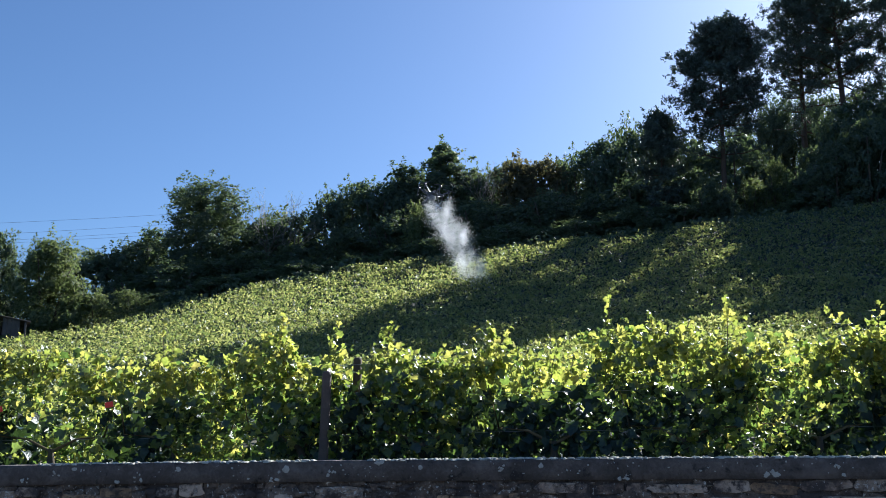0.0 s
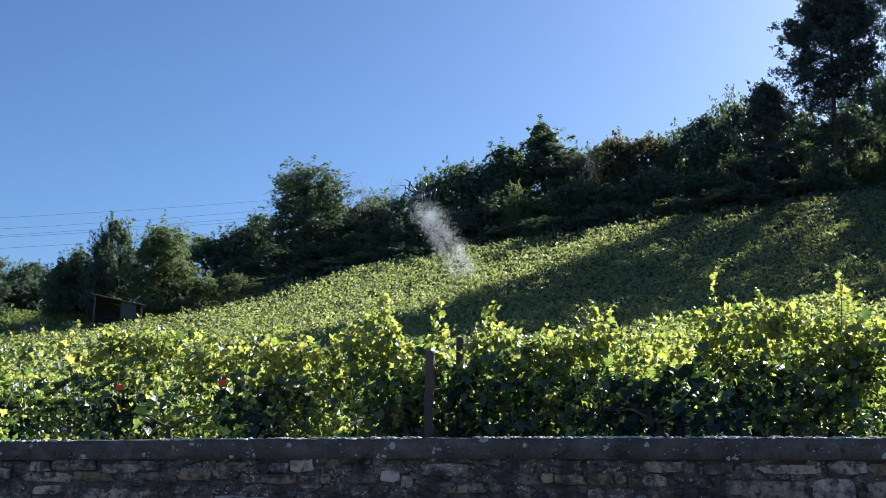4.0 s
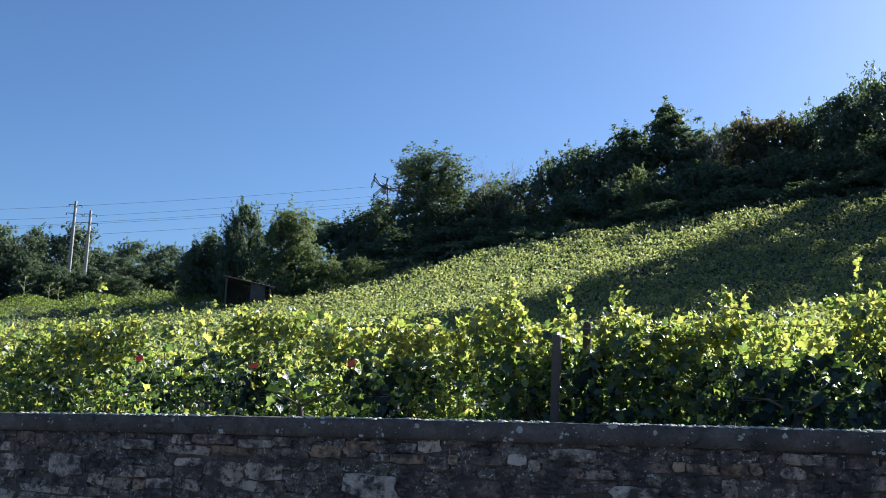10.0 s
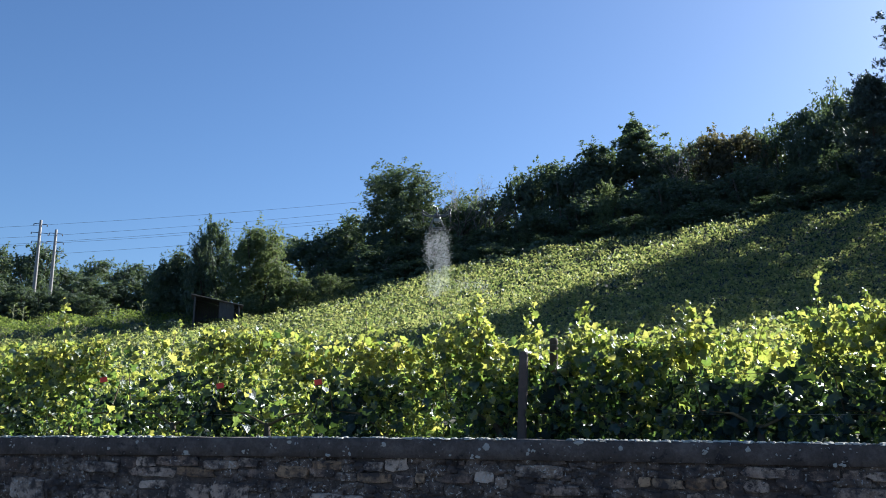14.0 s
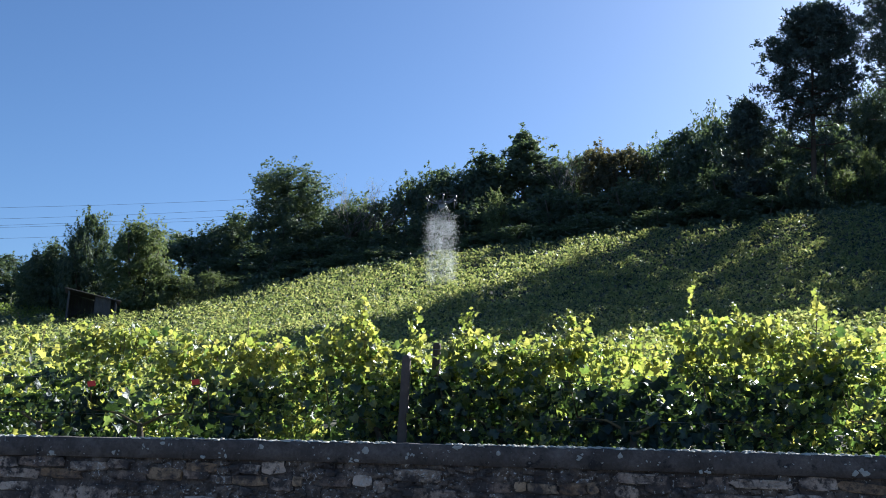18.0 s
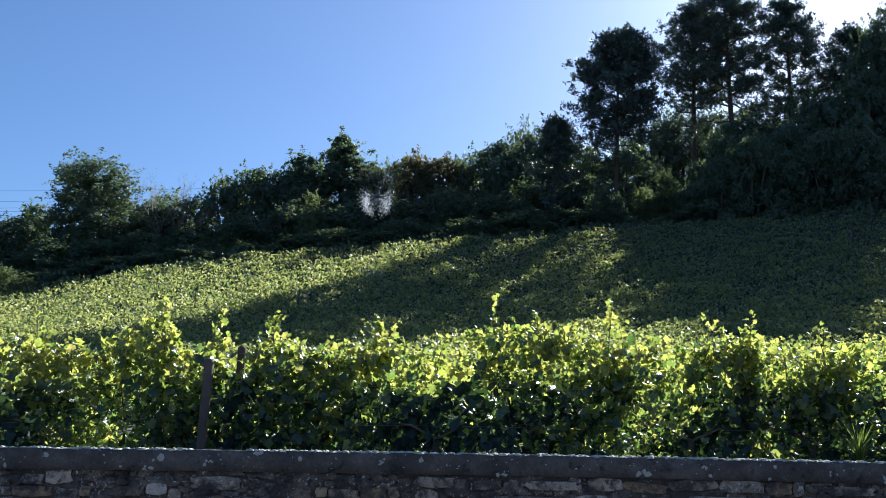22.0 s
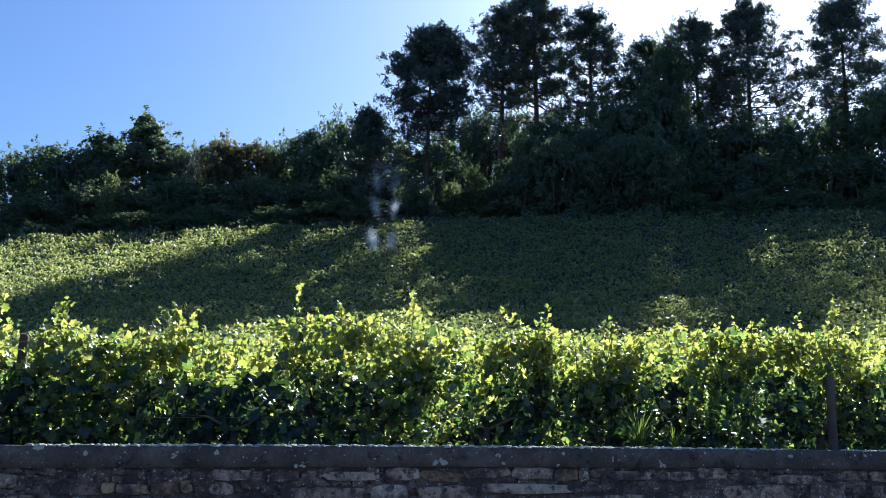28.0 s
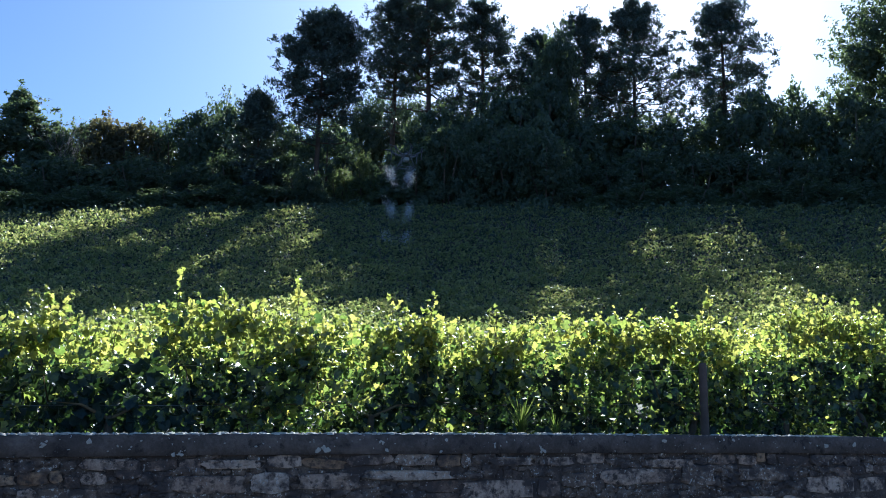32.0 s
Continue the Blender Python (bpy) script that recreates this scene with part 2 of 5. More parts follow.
M_GRASS_STALK = surface("dry_stalk", [(0.0, (0.16, 0.17, 0.08)), (1.0, (0.34, 0.34, 0.18))], 6, 50, 0.8, 0.3, 0.004)
M_WIRE = surface("galvanised_wire", [(0.0, (0.2, 0.2, 0.2)), (1.0, (0.4, 0.4, 0.4))], 10, 60, 0.5, 0.1, 0.001, None, 0, 0.8)
M_CONCRETE = surface("pole_concrete", [(0.0, (0.22, 0.205, 0.19)), (0.5, (0.32, 0.3, 0.28)), (1.0, (0.44, 0.42, 0.39))], 2, 30, 0.9, 0.4, 0.01)
M_CABLE = surface("cable", [(0.0, (0.05, 0.05, 0.055)), (1.0, (0.12, 0.12, 0.13))], 1, 10, 0.6, 0.0, 0.001)
M_TAG = surface("red_plastic", [(0.0, (0.8, 0.035, 0.03)), (1.0, (0.92, 0.07, 0.05))], 5, 40, 0.45, 0.1, 0.001)
M_SHED = surface("grey_planks", [(0.0, (0.045, 0.04, 0.037)), (0.5, (0.095, 0.085, 0.08)), (1.0, (0.18, 0.165, 0.15))], 2, 25, 0.9, 0.5, 0.01)
M_ROOF = surface("rusty_sheet", [(0.0, (0.08, 0.06, 0.05)), (0.5, (0.2, 0.16, 0.13)), (1.0, (0.38, 0.34, 0.3))], 2, 20, 0.7, 0.3, 0.01)
M_CARBON = surface("carbon_fibre", [(0.0, (0.02, 0.02, 0.022)), (1.0, (0.06, 0.06, 0.065))], 5, 60, 0.4, 0.1, 0.001, own=True)
M_SHELL = surface("grey_plastic", [(0.0, (0.1, 0.1, 0.11)), (1.0, (0.2, 0.2, 0.21))], 5, 60, 0.4, 0.1, 0.001, own=True)
M_TANK = surface("clouded_tank", [(0.0, (0.3, 0.31, 0.31)), (1.0, (0.45, 0.46, 0.46))], 5, 60, 0.4, 0.1, 0.001, own=True)


def mist_material():
    m, nt, lk = nodes_of("spray_drops")
    t = nt.new("ShaderNodeBsdfTranslucent")
    t.inputs[0].default_value = (0.92, 0.94, 0.97, 1)
    d = nt["Principled BSDF"]
    d.inputs["Base Color"].default_value = (0.85, 0.88, 0.92, 1)
    d.inputs["Roughness"].default_value = 0.4
    a = nt.new("ShaderNodeMixShader")
    a.inputs[0].default_value = 0.7
    lk.new(d.outputs[0], a.inputs[1])
    lk.new(t.outputs[0], a.inputs[2])
    lk.new(a.outputs[0], nt["Material Output"].inputs[0])
    return m


M_MIST = mist_material()
RNG = np.random.default_rng(7)


# ---- mesh helpers ----
def mesh_of(name, verts, faces, material, smooth=False):
    """One mesh from arrays; all faces have the same number of corners."""
    v, f = np.asarray(verts, np.float32), np.asarray(faces, np.int32)
    me = bpy.data.meshes.new(name)
    me.vertices.add(len(v))
    me.vertices.foreach_set("co", v.ravel())
    me.loops.add(f.size)
    me.loops.foreach_set("vertex_index", f.ravel())
    me.polygons.add(len(f))
    me.polygons.foreach_set("loop_start", np.arange(0, f.size, f.shape[1], dtype=np.int32))
    if smooth:
        me.polygons.foreach_set("use_smooth", np.ones(len(f), bool))
    me.update(calc_edges=True)
    me.materials.append(material)
    return me


def place(ob, parent):
    if parent is not None:
        ob.parent = parent
    return ob


def piece(name, me, parent, label="", kind=""):
    ob = place(new(name, me), parent)
    return tagged(ob, label, "", "", kind)


def part(name, bm, material, parent, label="", smooth=False):
    me = bpy.data.meshes.new(name)
    if smooth:
        for f in bm.faces:
            f.smooth = True
    bm.to_mesh(me)
    bm.free()
    me.materials.append(material)
    return piece(name, me, parent, label)


def box_bm(sx, sy, sz, at=(0, 0, 0), bevel=0.0, bm=None, turn=None):
    b = bm or bmesh.new()
    m = Matrix.Translation(at) @ (turn or Matrix()) @ Matrix.Diagonal((sx, sy, sz, 1))
    r = bmesh.ops.create_cube(b, size=1, matrix=m)
    if bevel:
        es = list({e for v in r["verts"] for e in v.link_edges})
        bmesh.ops.bevel(b, geom=es, offset=bevel, segments=1, affect="EDGES")
    return b


def tube(points, radii, sides=7):
    """Verts and quads of a tapered tube through points."""
    pts = [Vector(p) for p in points]
    vs, fs = [], []
    for i, p in enumerate(pts):
        way = (pts[min(i + 1, len(pts) - 1)] - pts[max(i - 1, 0)]).normalized()
        a = way.orthogonal().normalized()
        b = way.cross(a)
        for k in range(sides):
            t = 2 * math.pi * k / sides
            vs.append(p + (a * math.cos(t) + b * math.sin(t)) * radii[i])
    for i in range(len(pts) - 1):
        for k in range(sides):
            k2 = (k + 1) % sides
            fs.append((i * sides + k, i * sides + k2, (i + 1) * sides + k2, (i + 1) * sides + k))
    top = len(vs)
    vs.append(pts[-1] + (pts[-1] - pts[-2]).normalized() * radii[-1] * 0.3)
    for k in range(sides):
        e = (len(pts) - 1) * sides
        fs.append((e + k, e + (k + 1) % sides, top, top))
    return vs, fs


def tubes_mesh(name, list_of_tubes, material):
    vs, fs = [], []
    for v, f in list_of_tubes:
        o = len(vs)
        vs += v
        fs += [tuple(i + o for i in q if True) for q in f]
    me = bpy.data.meshes.new(name)
    me.from_pydata([tuple(v) for v in vs], [], [q if q[2] != q[3] else q[:3] for q in fs])
    for p in me.polygons:
        p.use_smooth = True
    me.materials.append(material)
    return me


KITE = np.array([(-0.5, 0, 0), (0.05, 0.36, 0.12), (0.55, 0, 0), (0.05, -0.36, 0.12)], np.float32)
KITE_F = np.array([(0, 2, 1), (0, 3, 2)])
_ang = [0, 24, 50, 78, 108, 150, 180, 210, 252, 282, 310, 336]
_rad = [1.0, 0.76, 0.92, 0.68, 0.84, 0.72, 0.2, 0.72, 0.84, 0.68, 0.92, 0.76]
LOBED = np.array([(0.05, 0, 0)] + [(0.55 * r * math.cos(radians(a)), 0.58 * r * math.sin(radians(a)), (0.3 if k % 2 else 0.46) * abs(r * math.sin(radians(a))) - 0.34 * r * r) for k, (a, r) in enumerate(zip(_ang, _rad))], np.float32)
LOBED_F = np.array([(0, 1 + i, 1 + (i + 1) % 12) for i in range(12)])
PLAIN = LOBED[[0, 1, 3, 5, 7, 9, 11]]
PLAIN_F = np.array([(0, 1 + i, 1 + (i + 1) % 6) for i in range(6)])
SMALL = np.array([(-0.5, -0.3, 0), (0.6, 0, 0.12), (-0.35, 0.45, 0)], np.float32)
SMALL_F = np.array([(0, 1, 2)])


def norm(a):
    return a / np.maximum(np.linalg.norm(a, axis=1, keepdims=True), 1e-6)


def leaves(centres, sizes, face, spread=0.8, shape=KITE, faces=KITE_F, rng=RNG, hang=0.0):
    """Verts and triangles of leaves at centres; each turns about the way face (per leaf) by spread."""
    n = len(centres)
    nrm = norm(np.asarray(face) + spread * rng.normal(size=(n, 3)))
    t = rng.normal(size=(n, 3))
    t[:, 2] -= hang
    t = norm(t - nrm * np.sum(t * nrm, 1, keepdims=True))
    b = np.cross(nrm, t)
    s = np.asarray(sizes).reshape(-1, 1, 1)
    v = centres[:, None, :] + s * (shape[None, :, 0:1] * t[:, None, :] + shape[None, :, 1:2] * b[:, None, :] + shape[None, :, 2:3] * nrm[:, None, :])
    f = faces[None] + (np.arange(n) * len(shape))[:, None, None]
    return v.reshape(-1, 3), f.reshape(-1, faces.shape[1])


# ---- the lie of the land ----
WALL_N, WALL_W = np.array((0.089, 0.996)), np.array((0.996, -0.089))
WALL_D, ROW_1 = 6.0, 7.45
EDGE_D = 66.0
E_AZ = np.array((-60, -44, -38, -31, -24, -19.5, -13.5, -9, -2, 4, 10, 15, 22, 30, 40, 51, 70))
E_EL = np.array((3.3, 3.6, 4.1, 5.1, 6.3, 7.5, 9.2, 10.3, 11.6, 12.4, 12.95, 13.35, 13.65, 13.7, 13.4, 12.8, 11.5))


def hill(x, y):
    """Height of the ground behind the wall, metres above the road."""
    x, y = np.asarray(x, float), np.asarray(y, float)
    d = np.hypot(x, y)
    az = np.degrees(np.arctan2(x, y))
    el = np.interp(az, E_AZ, E_EL)

    def lower(px, pp):
        return -0.42 + 0.02 * px + 0.06 * (pp - 7)

    ux, uy = np.sin(np.radians(az)), np.cos(np.radians(az))
    base_edge = lower(EDGE_D * ux, EDGE_D * (ux * WALL_N[0] + uy * WALL_N[1]))
    k = (EDGE_D * np.tan(np.radians(el)) - 1.1 - base_edge) / (EDGE_D - 7) ** 2
    dd = np.clip(d, 7, EDGE_D)
    g = lower(dd * ux, dd * (ux * WALL_N[0] + uy * WALL_N[1])) + k * (dd - 7) ** 2
    over = np.clip(d - EDGE_D, 0, 45)
    g = g + 0.19 * over - 0.0012 * over ** 2
    g = g - 0.02 * np.clip(d - 140, 0, 1500)
    return 1.6 + g


def hill_at(x, y):
    return float(hill(np.array([x]), np.array([y]))[0])


def polar(az, d):
    return d * math.sin(radians(az)), d * math.cos(radians(az))


def wall_at(s, p):
    q = WALL_N * p + WALL_W * s
    return float(q[0]), float(q[1])


def wall_top(s):
    return 1.53 + 0.0135 * s - 0.0013 * s * s


def ground():
    """One sheet: the hill behind the wall, the verge at road level before it, out to the horizon."""
    azs = np.linspace(-180, 180, 181)
    ds = np.concatenate([[0.0, 3, 5], np.linspace(6.3, 30, 26), np.linspace(32, 120, 40), [140, 170, 220, 300, 450, 700, 1100, 1800, 3000]])
    A, D = np.meshgrid(np.radians(azs[:-1]), ds)
    x, y = D * np.sin(A), D * np.cos(A)
    p = x * WALL_N[0] + y * WALL_N[1]
    back = np.clip((p - 6.18) / 0.15, 0, 1)
    z = hill(x, y) * back + (-0.03) * (1 - back)
    z = z + 0.05 * np.sin(x * 1.7 + 0.6 * np.sin(y)) * np.sin(y * 1.3) * back * (D < 100)
    n = len(azs) - 1
    v = np.stack([x, y, z], -1).reshape(-1, 3)
    f = []
    for i in range(len(ds) - 1):
        for k in range(n):
            k2 = (k + 1) % n
            f.append((i * n + k, (i + 1) * n + k, (i + 1) * n + k2, i * n + k2))
    tagged(new("ground", mesh_of("ground", v, f, M_SOIL, True)), "brown hillside soil with grass, rising behind the wall", "ground", "", "structure")
    bm = bmesh.new()
    # the road lies out of view and serves to bounce light on wall and vines
    for s0 in range(-60, 60, 4):
        vs = [bm.verts.new((*wall_at(s, q), 0.012)) for s, q in ((s0, -2.5), (s0 + 4, -2.5), (s0 + 4, 5.2), (s0, 5.2))]
        bm.faces.new(vs)
    bmesh.ops.remove_doubles(bm, verts=bm.verts, dist=0.001)
    part("road", bm, M_ROAD, None)
    tagged(bpy.data.objects["road"], "unseen asphalt road along the stone wall, kept pale to bounce sunlight", "road", "", "structure")


ground()


# ---- the dry-stone wall ----
def stone_mesh(seed, material):
    """A rough hewn stone, 1 by 1, its worn face proud by 1 in -y."""
    rng = np.random.default_rng(seed)
    cut = rng.uniform(0.0, 0.3, 4)
    ring = []
    for k, (cx, cz) in enumerate(((-1, -0.8), (-0.88, -1), (-0.3, -1), (0.25, -1), (0.88, -1), (1, -0.78), (1, 0.0), (1, 0.8), (0.9, 1), (0.3, 1), (-0.3, 1), (-0.9, 1), (-1, 0.8), (-1, -0.05))):
        slant = 1 - cut[(0 if cx < 0 else 1) + (0 if cz < 0 else 2)] * abs(cx)
        ring.append((0.5 * cx * rng.uniform(0.84, 1.05), 0.5 * cz * slant * rng.uniform(0.8, 1.08)))
    n = len(ring)
    v, f = [], []
    for sc, dep in ((1.0, 0.3), (0.98, -0.45), (0.92, -0.85), (0.5, -1.0)):
        for x, z in ring:
            j = rng.uniform(0.95, 1.04)
            v.append((x * sc * j, dep + (rng.normal(0, 0.3) if dep < -0.4 else 0), z * sc * j))
    v.append((0, -0.9, 0))
    for r in range(3):
        for k in range(n):
            k2 = (k + 1) % n
            a, b, c, d = r * n + k, r * n + k2, (r + 1) * n + k2, (r + 1) * n + k
            f += [(a, b, c), (a, c, d)]
    f += [(3 * n + k, 3 * n + (k + 1) % n, 4 * n) for k in range(n)]
    return mesh_of("stone", v, f, material)


def rough_block():
    """Corners and triangles of a plain squared stone, its face chamfered."""
    v = [(x, 0.3, z) for x, z in ((-0.5, -0.5), (0.5, -0.5), (0.5, 0.5), (-0.5, 0.5))] + [(x, -0.6, z) for x, z in ((-0.49, -0.49), (0.49, -0.49), (0.49, 0.49), (-0.49, 0.49))]
    v += [(x, -1.0, z) for x, z in ((-0.44, -0.4), (0.44, -0.4), (0.44, 0.4), (-0.44, 0.4))]
    f = [(8, 9, 10), (8, 10, 11)]
    for r in (0, 4):
        for k in range(4):
            k2 = (k + 1) % 4
            f += [(r + k, r + k2, r + 4 + k2), (r + k, r + 4 + k2, r + 4 + k)]
    return np.array(v), np.array(f)


COURSES = (0.085, 0.075, 0.15, 0.09, 0.155, 0.12, 0.15, 0.13, 0.17, 0.16, 0.18)


# the largest stones: metres along the wall, below its top, width, height
BIG_STONES = (
    (-5.18, 0.207, 0.33, 0.12), (-5.05, 0.38, 0.31, 0.18), (-4.46, 0.406, 0.29, 0.093), (-4.44, 0.215, 0.34, 0.077), (-2.64, 0.182, 0.22, 0.064), (-2.57, 0.443, 0.41, 0.155),
    (-1.81, 0.433, 0.33, 0.128), (-1.19, 0.2, 0.32, 0.084), (-1.1, 0.307, 0.38, 0.072), (-0.8, 0.411, 0.31, 0.084), (0.2, 0.177, 0.33, 0.065), (-3.45, 0.192, 0.29, 0.066))
BIG_STONES_EAST = (
    (0.76, 0.3, 0.45, 0.106), (1.14, 0.295, 0.23, 0.13), (1.52, 0.298, 0.41, 0.107), (2.05, 0.264, 0.62, 0.068), (0.91, 0.181, 0.38, 0.057), (3.28, 0.312, 0.26, 0.095),
    (3.75, 0.294, 0.62, 0.113), (4.25, 0.282, 0.29, 0.148), (4.02, 0.199, 0.39, 0.064), (4.85, 0.284, 0.46, 0.099), (0.3, 0.208, 0.16, 0.113), (2.77, 0.178, 0.32, 0.06))


def wall_frame(s, z, p=WALL_D):
    x, y = wall_at(s, p)
    return Matrix.Translation((x, y, z)) @ pose(0, 0, 0, 0, 0, math.degrees(math.atan2(WALL_W[1], WALL_W[0])))


def stone_wall():
    rng = np.random.default_rng(31)

    def strip(p0, p1, drop0, low, jitter, seed):
        """A long body between p0 and p1, from drop0 under the wall's top down to low."""
        fine = np.concatenate([np.arange(-40, -9, 0.8), np.arange(-9, 12, 0.06), np.arange(12, 40.1, 0.8)])
        prof = [(p0, low), (p0, 0.5), (p0, 0.8), (p0 + 0.004, 0.985), (p0 + 0.03, 1.0), ((p0 + p1) / 2, 1.0), (p1 - 0.03, 1.0), (p1, 0.97), (p1, low)]
        v, f = [], []
        for s in fine:
            top = wall_top(s) - drop0
            for k, (p, t) in enumerate(prof):
                base = low if low <= 0 else top - low
                z = base + (top - base) * (0 if k in (0, 8) else t)
                amp = jitter * noise.noise((s * 5, k * 1.7, seed)) + jitter * 0.6 * noise.noise((s * 17, k * 1.7, seed))
                x, y = wall_at(s, p + (amp if 0 < k < 5 else 0))
                v.append((x, y, z + (amp * 0.9 if 2 < k < 7 else 0)))
        m = len(prof)
        for i in range(len(fine) - 1):
            for k in range(m):
                k2 = (k + 1) % m
                f.append((i * m + k, (i + 1) * m + k, (i + 1) * m + k2, i * m + k2))
        return v, f

    v, f = strip(WALL_D + 0.02, WALL_D + 0.4, 0.1, -0.3, 0.006, 3)
    wall = tagged(new("stone_wall", mesh_of("stone_wall", v, f, M_MORTAR, True)), "old roadside wall of coursed limestone with dark mortar", "wall", "", "structure")
    v, f = strip(WALL_D - 0.012, WALL_D + 0.43, 0.0, 0.128, 0.007, 8)
    piece("coping", mesh_of("coping", v, f, M_COPING, True), wall, "blackened cement coping spotted with lichen")

    kinds = [[stone_mesh(200 + i, m) for i in range(n)] for m, n in ((M_STONE, 12), (M_STONE_PALE, 7), (M_STONE_OCHRE, 4))]
    far_v, far_f, off, rub_v, rub_f = [], [], 0, [], []
    rough = rough_block()
    big = BIG_STONES + BIG_STONES_EAST

    def bed(sc, zc, w, h):
        """Small rubble bedded in mortar, round the large stones."""
        if not -7.6 < sc < 9.4:
            return
        for _ in range(int(w * h * 620) + 1):
            rw, at, z = rng.uniform(0.025, 0.1), sc + rng.uniform(-w, w) / 2, zc + rng.uniform(-h, h) * 0.45
            if any(abs(at - b[0]) < b[2] / 2 and abs(wall_top(at) - z - b[1]) < b[3] / 2 for b in big):
                continue
            mm = np.array(wall_frame(at, z, WALL_D + 0.016) @ pose(0, 0, 0, 0, rng.normal(0, 12), 0) @ Matrix.Diagonal((rw, rng.uniform(0.004, 0.014), rw * rng.uniform(0.3, 0.7), 1)))
            co = rough[0] * rng.uniform(0.7, 1.15, rough[0].shape)
            rub_v.append(co @ mm[:3, :3].T + mm[:3, 3])
            rub_f.append(rough[1] + len(rub_f) * len(co))

    for k, (sc, drop, w, h) in enumerate(big):
        me = kinds[2][k % 4] if k == 4 else kinds[k % 2][k % 7]
        piece("stone", me, wall).matrix_local = wall_frame(sc, wall_top(sc) - drop, WALL_D + 0.01) @ Matrix.Diagonal((w * 1.03, 0.02, h * 1.06, 1))
    z_off = 0.133
    for ci, h in enumerate(COURSES):
        s = -16.0 + rng.uniform(0, 0.3)
        while s < 18:
            w = float(np.clip(rng.lognormal(0.78, 0.5) * h, 0.07, 0.56))
            sc = s + w / 2
            wob = 0.016 * noise.noise((sc * 0.9, ci * 3.3, 5.0)) * min(1, ci)
            split = rng.random() < 0.35 and h > 0.11
            cutp = rng.uniform(0.35, 0.65)
            lots = [(h * cutp, h * (1 - cutp) / 2), (h * (1 - cutp), -h * cutp / 2)] if split else [(h * rng.uniform(0.78, 1.08), rng.normal(0, 0.01))]
            zc = wall_top(sc) - z_off - h / 2 + wob
            if any(abs(sc - b[0]) < (w + b[2]) / 2 - 0.02 and abs(wall_top(sc) - zc - b[1]) < (h + b[3]) / 2 - 0.012 for b in big):
                bed(sc, zc, w, h)
                s += w
                continue
            for hh, dz in lots:
                kind = kinds[int(rng.choice(3, p=(0.7, 0.2, 0.1)))]
                me = kind[int(rng.integers(len(kind)))]
                m = wall_frame(sc, zc + dz, WALL_D + 0.012 + rng.uniform(-0.004, 0.006)) @ pose(0, 0, 0, 0, rng.normal(0, 2.4), 0) @ Matrix.Diagonal((w * rng.uniform(0.97, 1.05), rng.uniform(0.006, 0.018), hh * rng.uniform(0.95, 1.1), 1))
                if ci < 6 and -7.4 < sc < 9.2:
                    if noise.noise((sc * 0.9, ci * 0.9, 2.0)) + 0.3 * noise.noise((sc * 4.0, ci * 2.9, 8.0)) < 0.16:
                        piece("stone", me, wall).matrix_local = m
                    else:
                        bed(sc, zc + dz, w, hh)
                else:
                    mm = np.array(m)
                    co = rough[0] * rng.uniform(0.92, 1.04, rough[0].shape)
                    far_v.append(co @ mm[:3, :3].T + mm[:3, 3])
                    far_f.append(rough[1] + off)
                    off += len(co)
            s += w + rng.uniform(-0.004, 0.008)
        z_off += h
    piece("stonework", mesh_of("stonework", np.concatenate(far_v), np.concatenate(far_f), M_STONE, True), wall, "", "stuff")

    piece("rubble", mesh_of("rubble", np.concatenate(rub_v), np.concatenate(rub_f), M_RUBBLE, True), wall, "small dark rubble bedded in crumbling mortar", "stuff")

    # crust of lichen along the coping's edge, made paler for its sunlit rim, and pale patches on its face
    V, F, o = [], [], 0
    blob = [(math.cos(a), math.sin(a)) for a in np.linspace(0, 2 * math.pi, 9)[:-1]]

    def dab(s, z, p, rx, rz, proud, flat):
        nonlocal o
        pts = []
        for q, pr in ((1.0, 0.0), (0.7, 0.8), (0.0, 1.0)):
            for cx, cz in (blob if q else [(0, 0)]):
                j = rng.uniform(0.5, 1.35) if q else 1
                a, b = cx * rx * q * j, cz * rz * q * j
                if flat:
                    x, y = wall_at(s + a, p - proud * pr)
                    pts.append((x, y, z + b))
                else:
                    x, y = wall_at(s + a, p + b)
                    pts.append((x, y, z + proud * pr))
        V.extend(pts)
        for k in range(8):
            k2 = (k + 1) % 8
            F.extend([(o + k, o + k2, o + 8 + k2), (o + k, o + 8 + k2, o + 8 + k), (o + 8 + k, o + 8 + k2, o + 16)])
        o += 17

    for _ in range(2400):
        s = rng.uniform(-8, 10)
        if noise.noise((s * 1.3, 7, 0)) > -0.25:
            dab(s, wall_top(s) - 0.006, WALL_D + abs(rng.normal(0.01, 0.06)), rng.uniform(0.007, 0.034), rng.uniform(0.01, 0.03), rng.uniform(0.005, 0.019), False)
    piece("lichen_crust", mesh_of("lichen_crust", V, F, M_RIM_LICHEN, True), wall, "", "stuff")
    V, F, o = [], [], 0
    for _ in range(190):
        s, dz = rng.uniform(-8, 10), rng.uniform(0.015, 0.115)
        r = rng.uniform(0.003, 0.008) if rng.random() < 0.8 else rng.uniform(0.012, 0.028)
        dab(s, wall_top(s) - dz, WALL_D - 0.011, r, r * rng.uniform(0.6, 1.1), 0.004, True)
    for s, dz in ((-3.05, 0.055), (-2.51, 0.08), (-1.63, 0.12), (-1.28, 0.077), (-1.23, 0.054), (-3.71, 0.125), (-5.22, 0.048), (-0.17, 0.06), (0.56, 0.12), (2.64, 0.08), (2.99, 0.105), (1.83, 0.042), (4.58, 0.036)):
        for _ in range(4):
            r = rng.uniform(0.005, 0.014)
